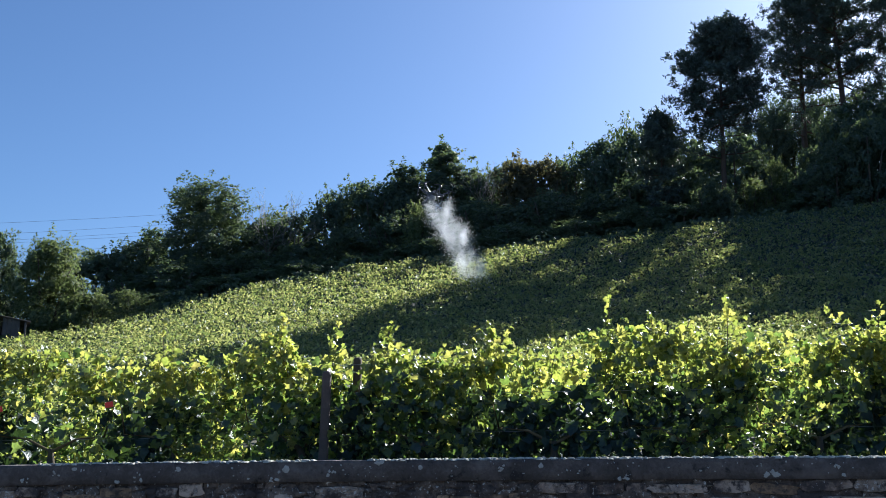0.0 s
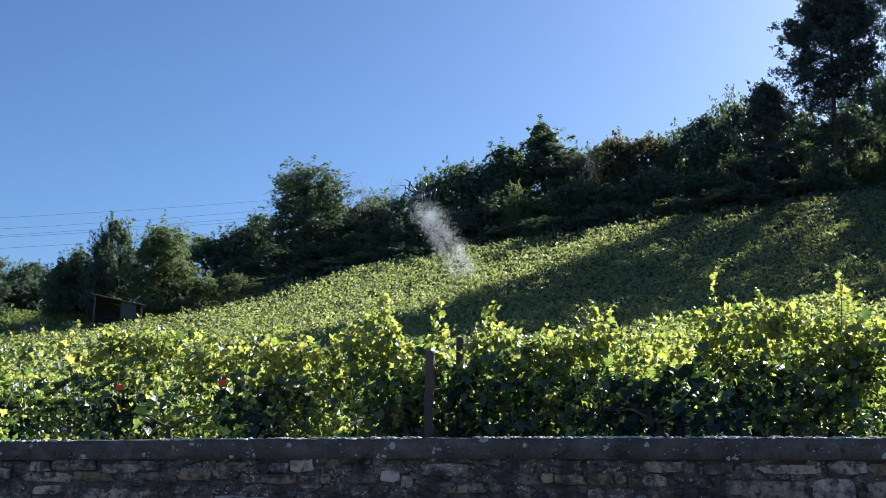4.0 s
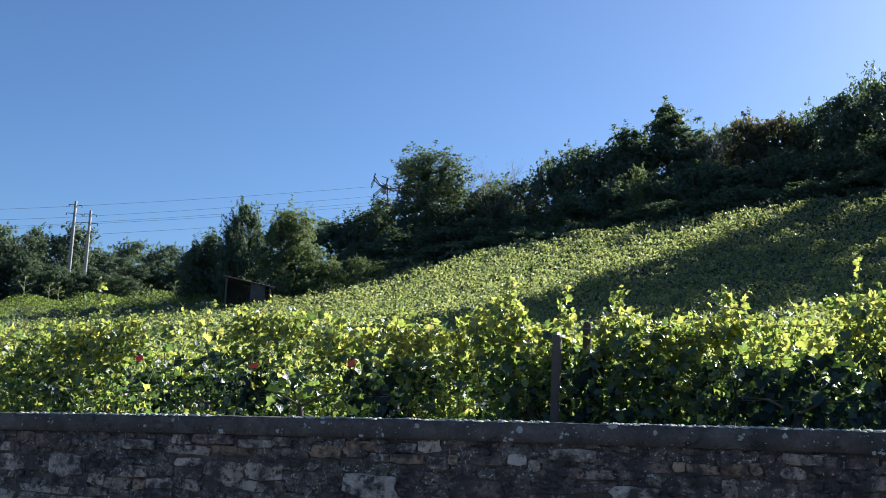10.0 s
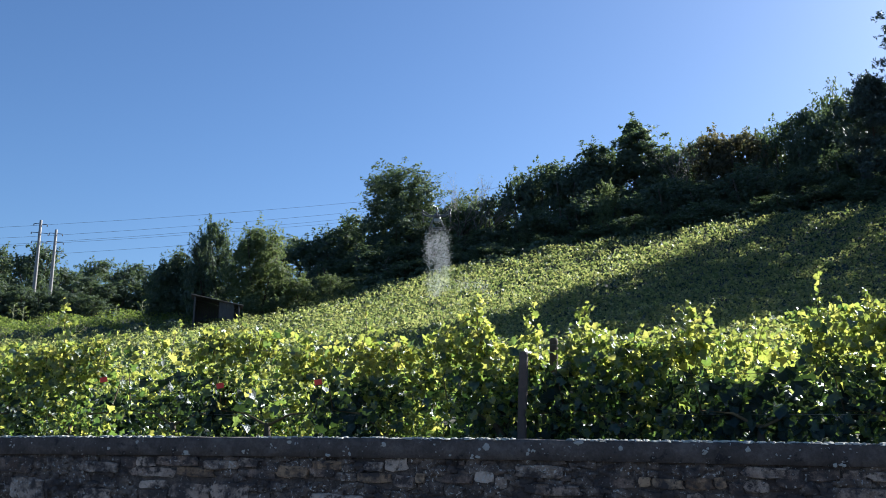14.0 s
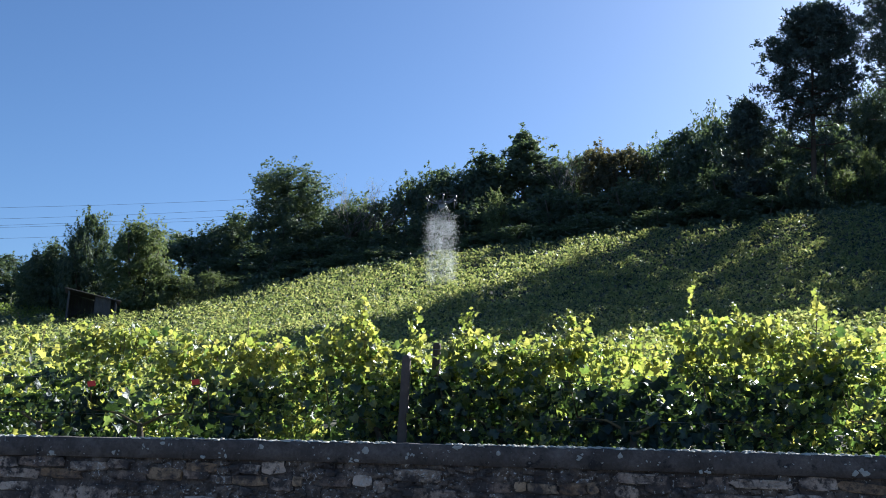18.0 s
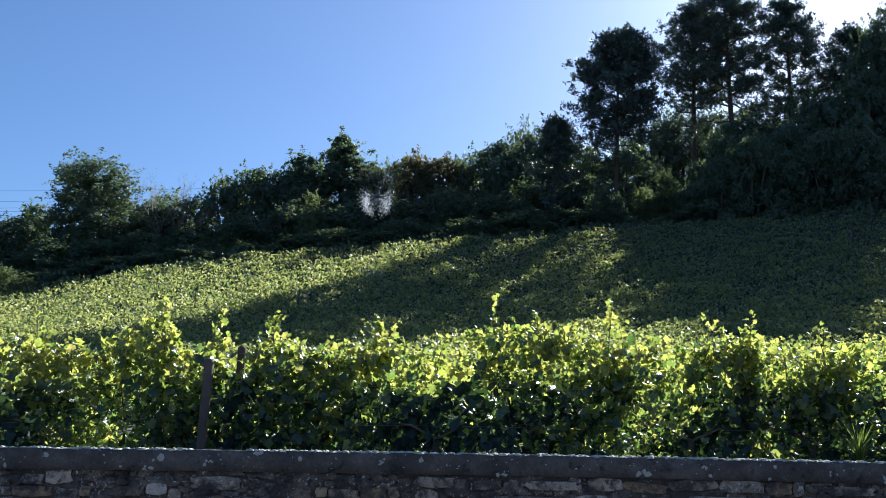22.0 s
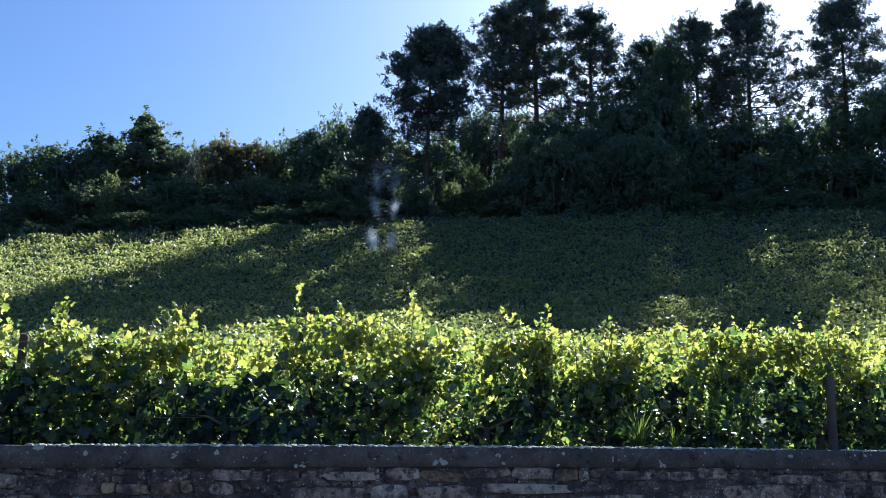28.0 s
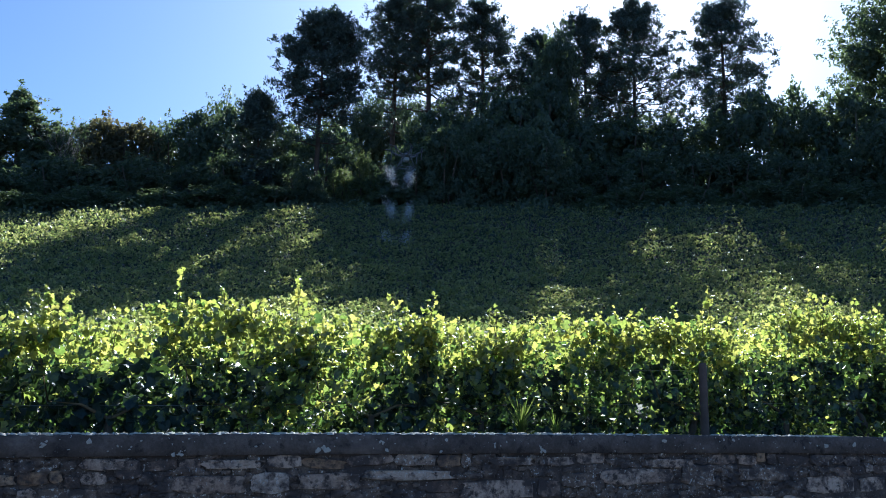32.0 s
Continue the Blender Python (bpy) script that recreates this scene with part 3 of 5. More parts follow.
            dab(s + rng.normal(0, 0.02), wall_top(s) - float(np.clip(dz + rng.normal(0, 0.014), 0.02, 0.12)), WALL_D - 0.011, r, r * rng.uniform(0.7, 1.3), 0.004, True)
    piece("lichen_patches", mesh_of("lichen_patches", V, F, M_LICHEN, True), wall, "", "stuff")


stone_wall()


# ---- hillside vines ----
def hill_rows():
    """Hedge-like rows: a close-set middle, a skin of leaves over its rounded top, and sprigs above."""
    side = np.array((*WALL_N, 0.0))
    p = ROW_1 + 4.2
    while p < 67:
        half_l, half_r = p * math.tan(radians(48)) + 2, p * math.tan(radians(57)) + 2
        s = np.arange(-half_l, half_r, 0.25)
        x, y = WALL_N[0] * p + WALL_W[0] * s, WALL_N[1] * p + WALL_W[1] * s
        d = np.hypot(x, y)
        az = np.degrees(np.arctan2(x, y))
        ok = (d < EDGE_D - 0.5) & (az > -46) & (az < 56)
        x, y, d, s = x[ok], y[ok], d[ok], s[ok]
        if len(x):
            vig = np.array([noise.noise((float(a) * 1.1, float(b) * 1.1, 3.0)) + 0.6 * noise.noise((float(a) * 0.28, float(b) * 0.28, 9.0)) for a, b in zip(x, y)])
            top = np.clip(0.84 + 0.24 * vig + 0.03 * np.sin(s * 6.1 + p) + RNG.normal(0, 0.04, len(x)), 0.35, 1.3)
            per = np.clip(1500 / d, 22, 62) * (0.8 if p < 20 else 1.0)

            def spot(cnt, h_of, across_of, shift=0.14):
                idx = np.repeat(np.arange(len(x)), cnt)
                along, across, h = RNG.normal(0, shift, len(idx)), across_of(len(idx)), h_of(idx)
                cx = x[idx] + WALL_W[0] * along + WALL_N[0] * across
                cy = y[idx] + WALL_W[1] * along + WALL_N[1] * across
                return np.stack([cx, cy, hill(cx, cy) + h], 1), idx

            core, ic = spot(np.full(len(x), 4), lambda q: top[q] * RNG.uniform(0.02, 0.66, len(q)), lambda n: RNG.normal(0, 0.09, n))
            cnt = RNG.poisson(0.68 * per * np.clip(1 + 1.1 * vig, 0.15, 1.9))
            th = RNG.uniform(-2.0, 2.0, int(cnt.sum()))
            skin, isk = spot(cnt, lambda q: top[q] * (0.55 + 0.45 * np.cos(th)) + RNG.normal(0, 0.035, len(q)), lambda n: 0.2 * np.sin(th) + RNG.normal(0, 0.04, n))
            up = np.where(RNG.random(len(x)) < 0.15, 6, 0)
            ln, rise = RNG.uniform(0.1, 0.45, len(x)), RNG.random(int(up.sum()))
            tips, it = spot(up, lambda q: top[q] * 0.96 + ln[q] * rise, lambda n: RNG.normal(0, 0.04, n), 0.035)
            size = np.concatenate([RNG.uniform(0.2, 0.36, len(ic)), np.clip(0.09 + 0.0009 * d[isk], 0.1, 0.145) * RNG.uniform(0.6, 1.4, len(isk)), np.clip(0.08 + 0.0008 * d[it], 0.09, 0.13) * RNG.uniform(0.6, 1.2, len(it))])
            face = np.concatenate([np.tile(-side * 0.8, (len(ic), 1)), np.sin(th)[:, None] * side + np.cos(th)[:, None] * np.array((0, 0, 0.9)), np.tile((0, -0.4, 0.4), (len(it), 1))])
            far = p > 24
            cut = len(ic)
            shape = (SMALL, SMALL_F) if far else (KITE, KITE_F)
            v, f = leaves(np.concatenate([skin, tips]), size[cut:], face[cut:], 0.8, *shape)
            row = new("vine_row", mesh_of("vine_row", v, f, M_VINE_FAR))
            tagged(row, "row of leafy green grapevines on the hillside", "vine row", "vine rows up the hill", "stuff")
            # the inner leaves carry the row's inside shade in their colour
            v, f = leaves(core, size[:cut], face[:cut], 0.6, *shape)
            piece("inner_foliage", mesh_of("inner_foliage", v, f, M_VINE_SHADED), row, "", "stuff")
        p += 1.5


hill_rows()


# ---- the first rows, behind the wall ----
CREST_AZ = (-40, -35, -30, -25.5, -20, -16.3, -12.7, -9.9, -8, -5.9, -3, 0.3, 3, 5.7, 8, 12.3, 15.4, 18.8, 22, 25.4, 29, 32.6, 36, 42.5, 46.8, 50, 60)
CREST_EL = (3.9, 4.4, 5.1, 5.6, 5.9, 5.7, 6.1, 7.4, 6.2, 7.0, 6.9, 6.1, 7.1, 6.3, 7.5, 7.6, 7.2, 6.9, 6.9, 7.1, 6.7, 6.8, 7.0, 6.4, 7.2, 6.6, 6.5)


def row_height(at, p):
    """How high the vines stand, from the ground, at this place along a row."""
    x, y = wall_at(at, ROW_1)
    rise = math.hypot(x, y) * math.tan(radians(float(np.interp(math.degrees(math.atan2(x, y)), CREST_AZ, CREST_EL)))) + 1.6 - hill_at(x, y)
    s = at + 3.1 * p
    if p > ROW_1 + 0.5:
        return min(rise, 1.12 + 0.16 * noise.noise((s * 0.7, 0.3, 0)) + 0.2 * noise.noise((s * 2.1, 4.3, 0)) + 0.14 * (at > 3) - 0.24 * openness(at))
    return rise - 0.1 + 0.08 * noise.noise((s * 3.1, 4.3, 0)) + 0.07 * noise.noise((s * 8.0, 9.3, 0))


POST_S = -1.354
# few leaves over dark inner ones here, to form a patch of shadow
SHADE_HOLLOW_S = -3.20


def openness(at):
    """Where the row is thin and lets light through (1), or close-set and dark below (0)."""
    return 1.0 - min(1.0, max(0.0, (at + 2.4) / 1.2))


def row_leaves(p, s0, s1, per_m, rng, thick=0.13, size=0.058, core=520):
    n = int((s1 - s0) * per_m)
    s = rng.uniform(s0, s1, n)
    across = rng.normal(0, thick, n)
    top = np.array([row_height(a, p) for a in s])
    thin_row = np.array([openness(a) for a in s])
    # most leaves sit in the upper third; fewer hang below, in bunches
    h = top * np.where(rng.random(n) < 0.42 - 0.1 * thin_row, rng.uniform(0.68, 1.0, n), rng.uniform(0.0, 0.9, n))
    bunch = np.array([noise.noise((a * 1.7, b * 1.9, p)) + 0.6 * noise.noise((a * 6.0, b * 6.0, p)) for a, b in zip(s, h)])
    low = h < 0.66 * top
    chance = np.where(low, 0.4 + 0.12 * thin_row + 2.4 * bunch, 0.6 - 0.38 * thin_row + 1.5 * bunch)
    chance = np.where(low & (np.abs(s - SHADE_HOLLOW_S) < 0.24), 0.05, chance)
    keep = rng.random(n) < np.clip(chance, 0.06, 1.0)
    if p == ROW_1:
        keep &= ~((np.abs(s - POST_S) < 0.1) & (h > 0.8) & (across < 0.3))
    s, across, top, h, low = s[keep], across[keep], top[keep], h[keep], low[keep]
    across = across * np.where(h > 0.85 * top, 0.7, 1.0) - np.where(low, 0.1, 0.0)
    n = len(s)
    x, y = WALL_N[0] * (p + across) + WALL_W[0] * s, WALL_N[1] * (p + across) + WALL_W[1] * s
    z = hill(x, y) + h
    front = np.where(across < 0.03, -1.0, 0.4)
    face = np.stack([WALL_N[0] * front * 0.5, WALL_N[1] * front * 0.5, 0.35 + 0.5 * (h / top) ** 3], 1)
    # the close-set middle of the row
    m = int((s1 - s0) * core)
    sm, am = rng.uniform(s0, s1, m), rng.normal(0.06, 0.05, m)
    hm = np.array([row_height(a, p) for a in sm]) * rng.uniform(0.0, 0.68, m)
    full = np.array([noise.noise((a * 1.4, b * 2.0, 7.0 + p)) for a, b in zip(sm, hm)])
    stay = rng.random(m) < np.clip(np.array([1.0 - (0.6 if p == ROW_1 else 0.1) * openness(a) + (abs(a - SHADE_HOLLOW_S) < 0.26) for a in sm]) + 2.0 * full, 0.0, 1.0)
    sm, am, hm = sm[stay], am[stay], hm[stay]
    m = len(sm)
    xm, ym = WALL_N[0] * (p + am) + WALL_W[0] * sm, WALL_N[1] * (p + am) + WALL_W[1] * sm
    cen = np.concatenate([np.stack([x, y, z], 1), np.stack([xm, ym, hill(xm, ym) + hm], 1)])
    sizes = np.concatenate([size * np.exp(np.clip(rng.normal(-0.12, 0.42, n), -0.9, 0.5)), 0.1 * rng.uniform(0.75, 1.2, m)])
    return cen, sizes, np.concatenate([face, np.tile((-WALL_N[0], -WALL_N[1], 0.2), (m, 1))]), np.arange(n + m) >= n


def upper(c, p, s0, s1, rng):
    """Which leaves take the bright young colour that also stands for sun: most of the top third of the row, a few
    below.
    """
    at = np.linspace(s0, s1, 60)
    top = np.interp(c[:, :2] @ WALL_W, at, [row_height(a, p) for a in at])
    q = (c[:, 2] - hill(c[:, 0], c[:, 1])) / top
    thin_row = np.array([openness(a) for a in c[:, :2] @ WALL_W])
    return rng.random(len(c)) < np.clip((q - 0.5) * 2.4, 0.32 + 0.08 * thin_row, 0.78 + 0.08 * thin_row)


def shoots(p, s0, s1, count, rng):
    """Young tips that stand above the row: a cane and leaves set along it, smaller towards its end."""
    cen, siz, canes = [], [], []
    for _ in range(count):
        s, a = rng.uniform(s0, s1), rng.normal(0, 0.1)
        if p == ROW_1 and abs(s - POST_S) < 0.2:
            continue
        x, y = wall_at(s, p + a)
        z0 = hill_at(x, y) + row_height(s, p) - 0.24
        ln = rng.uniform(0.2, 0.44) * (0.8 if s < -2.6 else 1.0)
        lean = rng.normal(0, 0.12, 2)
        pts = [(x + lean[0] * t * t, y + lean[1] * t * t, z0 + ln * t) for t in (0, 0.35, 0.7, 1.0)]
        canes.append(tube(pts, [0.005, 0.004, 0.003, 0.0015], 4))
        k = int(ln * 34) + 5
        turn = rng.uniform(0, 6.3)
        for i in range(k):
            t = (i + 0.5) / k
            w = 0.075 * (1 - t) + 0.012
            turn += 2.6 + rng.normal(0, 0.4)
            cen.append((x + lean[0] * t * t + w * math.cos(turn), y + lean[1] * t * t + w * math.sin(turn), z0 + ln * t + rng.normal(0, 0.012)))
            siz.append((0.1 - 0.062 * t) * rng.uniform(0.75, 1.2))
    return np.array(cen), np.array(siz), canes


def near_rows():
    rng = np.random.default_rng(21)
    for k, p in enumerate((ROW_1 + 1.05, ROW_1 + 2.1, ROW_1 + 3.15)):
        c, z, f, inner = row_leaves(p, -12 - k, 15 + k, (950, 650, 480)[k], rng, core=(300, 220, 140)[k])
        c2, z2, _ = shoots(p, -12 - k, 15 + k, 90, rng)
        sh, sf = PLAIN, PLAIN_F
        row = new("vine_row")
        tagged(row, "trellised row of leafy green grapevines", "vine row", "vine rows behind the first")
        # old: inner leaves coloured dark for shade; young: paler leaves standing for sun
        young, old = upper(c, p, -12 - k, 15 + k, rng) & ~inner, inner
        for name, pick, mat in (("inner_foliage", old, M_VINE_SHADED), ("foliage", ~young & ~old, M_VINE), ("upper_foliage", young, M_TIP_LIT)):
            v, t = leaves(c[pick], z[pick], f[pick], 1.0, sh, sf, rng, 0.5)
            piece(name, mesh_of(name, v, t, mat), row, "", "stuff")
        v, t = leaves(c2, z2, np.tile((0, -0.3, 0.4), (len(c2), 1)), 0.9, sh, sf, rng)
        piece("tip_leaves", mesh_of("tip_leaves", v, t, M_TIP_LIT), row, "yellow-green young leaves on the shoot tips", "stuff")


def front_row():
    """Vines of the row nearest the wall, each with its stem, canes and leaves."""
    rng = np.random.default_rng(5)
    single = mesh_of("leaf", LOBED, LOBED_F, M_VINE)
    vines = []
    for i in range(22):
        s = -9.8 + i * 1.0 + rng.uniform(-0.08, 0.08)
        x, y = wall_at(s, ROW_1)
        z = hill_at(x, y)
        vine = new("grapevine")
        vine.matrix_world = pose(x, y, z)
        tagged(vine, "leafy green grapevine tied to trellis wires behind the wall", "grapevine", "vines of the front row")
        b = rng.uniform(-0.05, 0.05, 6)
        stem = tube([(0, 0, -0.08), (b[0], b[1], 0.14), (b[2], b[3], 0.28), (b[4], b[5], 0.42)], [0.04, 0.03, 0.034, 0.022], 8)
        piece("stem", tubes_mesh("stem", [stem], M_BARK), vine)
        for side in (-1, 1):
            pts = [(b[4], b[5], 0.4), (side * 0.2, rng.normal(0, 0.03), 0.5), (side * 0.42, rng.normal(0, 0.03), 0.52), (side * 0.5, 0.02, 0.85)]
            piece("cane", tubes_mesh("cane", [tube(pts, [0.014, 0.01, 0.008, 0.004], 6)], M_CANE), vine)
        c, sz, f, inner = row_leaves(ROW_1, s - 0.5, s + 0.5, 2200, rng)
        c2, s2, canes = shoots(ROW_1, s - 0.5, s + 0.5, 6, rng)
        o = np.array((x, y, z))
        # sun on top leaves and shade on inner ones come from their colours
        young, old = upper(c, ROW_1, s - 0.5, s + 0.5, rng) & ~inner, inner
        for name, pick, mat in (("inner_foliage", old, M_VINE_SHADED), ("foliage", ~young & ~old, M_VINE), ("upper_foliage", young, M_TIP_LIT)):
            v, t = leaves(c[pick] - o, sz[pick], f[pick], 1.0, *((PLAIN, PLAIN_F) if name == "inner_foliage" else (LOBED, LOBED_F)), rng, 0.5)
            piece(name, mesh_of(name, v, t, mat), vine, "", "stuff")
        v, t = leaves(c2 - o, s2, np.tile((0, -0.3, 0.4), (len(c2), 1)), 0.9, LOBED, LOBED_F, rng)
        piece("tip_leaves", mesh_of("tip_leaves", v, t, M_TIP_LIT), vine, "yellow-green young leaves on the shoot tips", "stuff")
        for tb in canes:
            piece("shoot", tubes_mesh("shoot", [tb], M_CANE), vine).matrix_local = Matrix.Translation(-Vector(o))
        vines.append((s, vine))
        # big single leaves on the face of the row
        for _ in range(9):
            a, h = rng.uniform(-0.5, 0.5), rng.uniform(0.3, 1.15)
            lf = piece("leaf", single, vine)
            q = Vector((rng.normal(0, 0.45), -0.9, rng.normal(0.55, 0.4))).to_track_quat("Z", "Y").to_matrix().to_4x4()
            lf.matrix_local = Matrix.Translation((WALL_W[0] * a - WALL_N[0] * 0.3, WALL_W[1] * a - WALL_N[1] * 0.3, h)) @ q @ pose(0, 0, 0, 0, 0, rng.uniform(0, 360)) @ Matrix.Scale(rng.uniform(0.075, 0.11), 4)

    # shoots that stand far above the row
    for az, el, lean, full in ((-33.9, 6.2, 0.06, 56), (10.1, 8.9, -0.06, 30), (-9.8, 7.8, 0.08, 60), (-16.7, 6.9, 0.06, 30), (41.3, 8.4, 0.03, 26), (17.0, 8.7, -0.05, 34), (2.8, 7.5, 0.05, 60), (46.8, 7.6, -0.06, 26),
                               (-6.5, 7.3, -0.02, 46), (-3.3, 7.2, -0.07, 50), (12.5, 7.9, 0.05, 40), (25.0, 7.9, -0.04, 30)):
        u = np.array((math.sin(radians(az)), math.cos(radians(az))))
        d = ROW_1 / float(u @ WALL_N)
        top = np.array((*(u * d), 1.6 + d * math.tan(radians(el))))
        vine = min(vines, key=lambda q: abs(q[0] - float(top[:2] @ WALL_W)))[1]
        o = np.array(vine.matrix_world.translation)
        foot = np.array((top[0] + lean, top[1], hill_at(top[0], top[1]) + 0.8))
        cane = [tuple(foot + (top - foot) * t - o) for t in (0, 0.4, 0.75, 1.0)]
        piece("shoot", tubes_mesh("shoot", [tube(cane, [0.005, 0.004, 0.003, 0.0015], 4)], M_CANE), vine)
        t = rng.uniform(0, 1, full)
        w = ((0.03 + 0.0011 * full) * (1 - t) + 0.015)[:, None]
        c = foot + (top - foot) * t[:, None] + rng.normal(size=(full, 3)) * w - o
        v, f = leaves(c, (0.115 - 0.06 * t) * rng.uniform(0.7, 1.2, full), np.tile((0, -0.3, 0.4), (full, 1)), 0.9, LOBED, LOBED_F, rng)
        piece("tip_leaves", mesh_of("tip_leaves", v, f, M_TIP_LIT), vine, "yellow-green young leaves on the shoot tips", "stuff")


near_rows()
front_row()


# ---- posts, wires, tags ----
def stake(az, p, el_top, r=0.04, lean=0.0):
    u = np.array((math.sin(radians(az)), math.cos(radians(az))))
    d = p / float(u @ WALL_N)
    x, y = u * d
    z0 = hill_at(x, y)
    top = 1.6 + d * math.tan(radians(el_top))
    h = top - z0
    pts = [(0, 0, -0.15), (lean * 0.3, 0, h * 0.3), (lean * 0.7, 0, h * 0.7), (lean, 0, h - 0.02), (lean, 0, h)]
    me = tubes_mesh("trellis_post", [tube(pts, [r * 1.02, r, r * 0.98, r * 0.95, r * 0.8], 10)], M_POST)
    ob = new("trellis_post", me)
    ob.location = (x, y, z0)
    tagged(ob, "weathered dark wooden trellis post among the vines", "post", "trellis posts")


stake(-7.14, ROW_1 - 0.4, 4.37, 0.036, 0.015)
stake(-5.2, ROW_1 + 0.2, 5.2, 0.036)
stake(40.85, ROW_1 - 0.4, 3.8, 0.038)


def wires():
    for h in (0.5, 0.8, 1.05):
        pts = [(*wall_at(s, ROW_1 - 0.02), hill_at(*wall_at(s, ROW_1)) + h - 0.01 * (1 - ((s + 10) % 5 - 2.5) ** 2 / 6.25)) for s in np.arange(-11, 13.1, 1.0)]
        ob = new("trellis_wire", tubes_mesh("trellis_wire", [tube(pts, [0.0016] * len(pts), 5)], M_WIRE))
        tagged(ob, "thin galvanised trellis wire along the front vines", "wire", "trellis wires")


wires()


def tag_card(az, el):
    u = np.array((math.sin(radians(az)), math.cos(radians(az))))
    d = (ROW_1 - 0.36) / float(u @ WALL_N)
    bm = box_bm(0.062, 0.006, 0.044, bevel=0.002)
    ob = part("tag", bm, M_TAG, None)
    ob.matrix_world = pose(u[0] * d, u[1] * d, 1.6 + d * math.tan(radians(el)), 6, -12, 12)
    tagged(ob, "small red plastic tag clipped to the vines", "tag", "red tags")


for a_, e_ in ((-31.5, 1.99), (-25.03, 1.87), (-19.35, 2.25)):
    tag_card(a_, e_)


# ---- trees ----
def limb_set(rng, height, spread, r0, count, first=0.25, rise=0.5):
    """A trunk and limbs: tubes and the limbs' ends."""
    wob = rng.normal(0, 0.03 * height / 6, (5, 2))
    trunk = [(wob[i][0] * i / 2, wob[i][1] * i / 2, height * t - (0.3 if i == 0 else 0)) for i, t in enumerate((0, 0.25, 0.5, 0.75, 0.97))]
    out = [tube(trunk, [r0 * 1.15, r0 * 0.85, r0 * 0.6, r0 * 0.38, r0 * 0.1], 8)]
    ends = []
    for i in range(count):
        t = first + (0.9 - first) * i / max(count - 1, 1)
        a = i * 2.4 + rng.uniform(-0.4, 0.4)
        base = Vector((0, 0, height * t))
        ln = spread * (1 - 0.6 * (t - first)) * rng.uniform(0.7, 1.05)
        tip = base + Vector((math.cos(a) * ln, math.sin(a) * ln, ln * rise * rng.uniform(0.6, 1.3)))
        mid = base.lerp(tip, 0.5) + Vector((0, 0, 0.08 * ln))
        rr = r0 * 0.42 * (1 - 0.6 * t)
        out.append(tube([base, mid, tip], [rr, rr * 0.6, rr * 0.2], 5))
        ends += [mid, tip]
    return out, ends


def puff(rng, n):
    a = rng.normal(size=(n, 3))
    r = np.linalg.norm(a, axis=1, keepdims=True)
    return a * np.minimum(1.0, 1.55 / np.maximum(r, 0.01))


def sprigs(rng, at, way, per, length, radius):
    """Leaf places along short tapering sprigs that start at the points and grow their ways."""
    n = len(at)
    m = n * per
    at = at - norm(way) * 0.35 * length
    axis = np.repeat(norm(way + rng.normal(0, 0.3, (n, 3))), per, 0)
    t = rng.random(m)
    ln = np.repeat(length * rng.uniform(0.5, 1.3, n), per) * t
    off = axis * ln[:, None] + puff(rng, m) * (radius * (1 - 0.8 * t))[:, None]
    return np.repeat(at, per, 0) + off, axis * 0.3 + norm(off) * 0.5


def crown_points(rng, lobes, n, jag=0.25):
    """Points in the outer shell of a union of lobes (centre, radii), clumped."""
    w = np.array([l[1][0] * l[1][2] for l in lobes])
    which = rng.choice(len(lobes), n, p=w / w.sum())
    c = np.array([l[0] for l in lobes])[which]
    r = np.array([l[1] for l in lobes])[which]
    u = norm(rng.normal(size=(n, 3)))
    rad = rng.uniform(0.45, 1.0, n) ** 0.6 + jag * rng.uniform(-0.12, 0.12, n)
    return c + u * r * rad[:, None], u


def broad_tree(height, width, seed, leaf_mat, trunk_h=0.25, dens=1.0, leaf=0.14, slim=False, thin=1.0):
    rng = np.random.default_rng(seed)
    tree = new("tree")
    tubes, _ = limb_set(rng, height * 0.92, width * 0.42, 0.018 * height + 0.03, 9, trunk_h)
    piece("trunk", tubes_mesh("trunk", tubes, M_BARK), tree)
    lobes = []
    n_l = 24
    for i in range(n_l):
        t = (i + 0.5) / n_l
        zc = height * (trunk_h * 0.7 + (1 - trunk_h * 0.7) * t) * 0.95
        prof = math.sin(math.pi * (0.26 + 0.58 * t)) ** 0.55 if not slim else (1 - t) ** 0.7 * 0.9 + 0.12
        a = i * 2.4 + rng.uniform(-0.5, 0.5)
        rr = width * 0.5 * prof * rng.uniform(0.25, 0.62)
        s = width * (0.2 + 0.08 * rng.random()) * (0.6 + 0.5 * prof)
        lobes.append(((math.cos(a) * rr, math.sin(a) * rr, zc), (s, s, s * 0.85)))
    clumps, u = crown_points(rng, lobes, int(190 * dens * thin), 0.5)
    per = 36
    m = len(clumps) * per
    cen, face = sprigs(rng, clumps, u + np.array((0, 0, 0.6)), per, 0.6 * (height / 7) ** 0.5, 0.2)
    face = face + np.array((0, 0, 0.3))
    cen[:, 2] = np.maximum(cen[:, 2], 0.15)
    inner = int(2800 * dens)
    ci, ui = crown_points(rng, lobes, inner, 0.0)
    cc = np.array([l[0] for l in lobes])
    mid = cc[np.argmin(((ci[:, None, :] - cc[None]) ** 2).sum(2), 1)]
    ci = mid + (ci - mid) * 0.6
    sizes = np.concatenate([leaf * rng.uniform(0.68, 1.52, m), leaf * 1.6 * rng.uniform(0.7, 1.3, inner)])
    v, f = leaves(np.concatenate([cen, ci]), sizes, np.concatenate([face, ui]), 0.5, SMALL, SMALL_F, rng)
    piece("crown", mesh_of("crown", v, f, leaf_mat), tree, "", "stuff")
    return tree


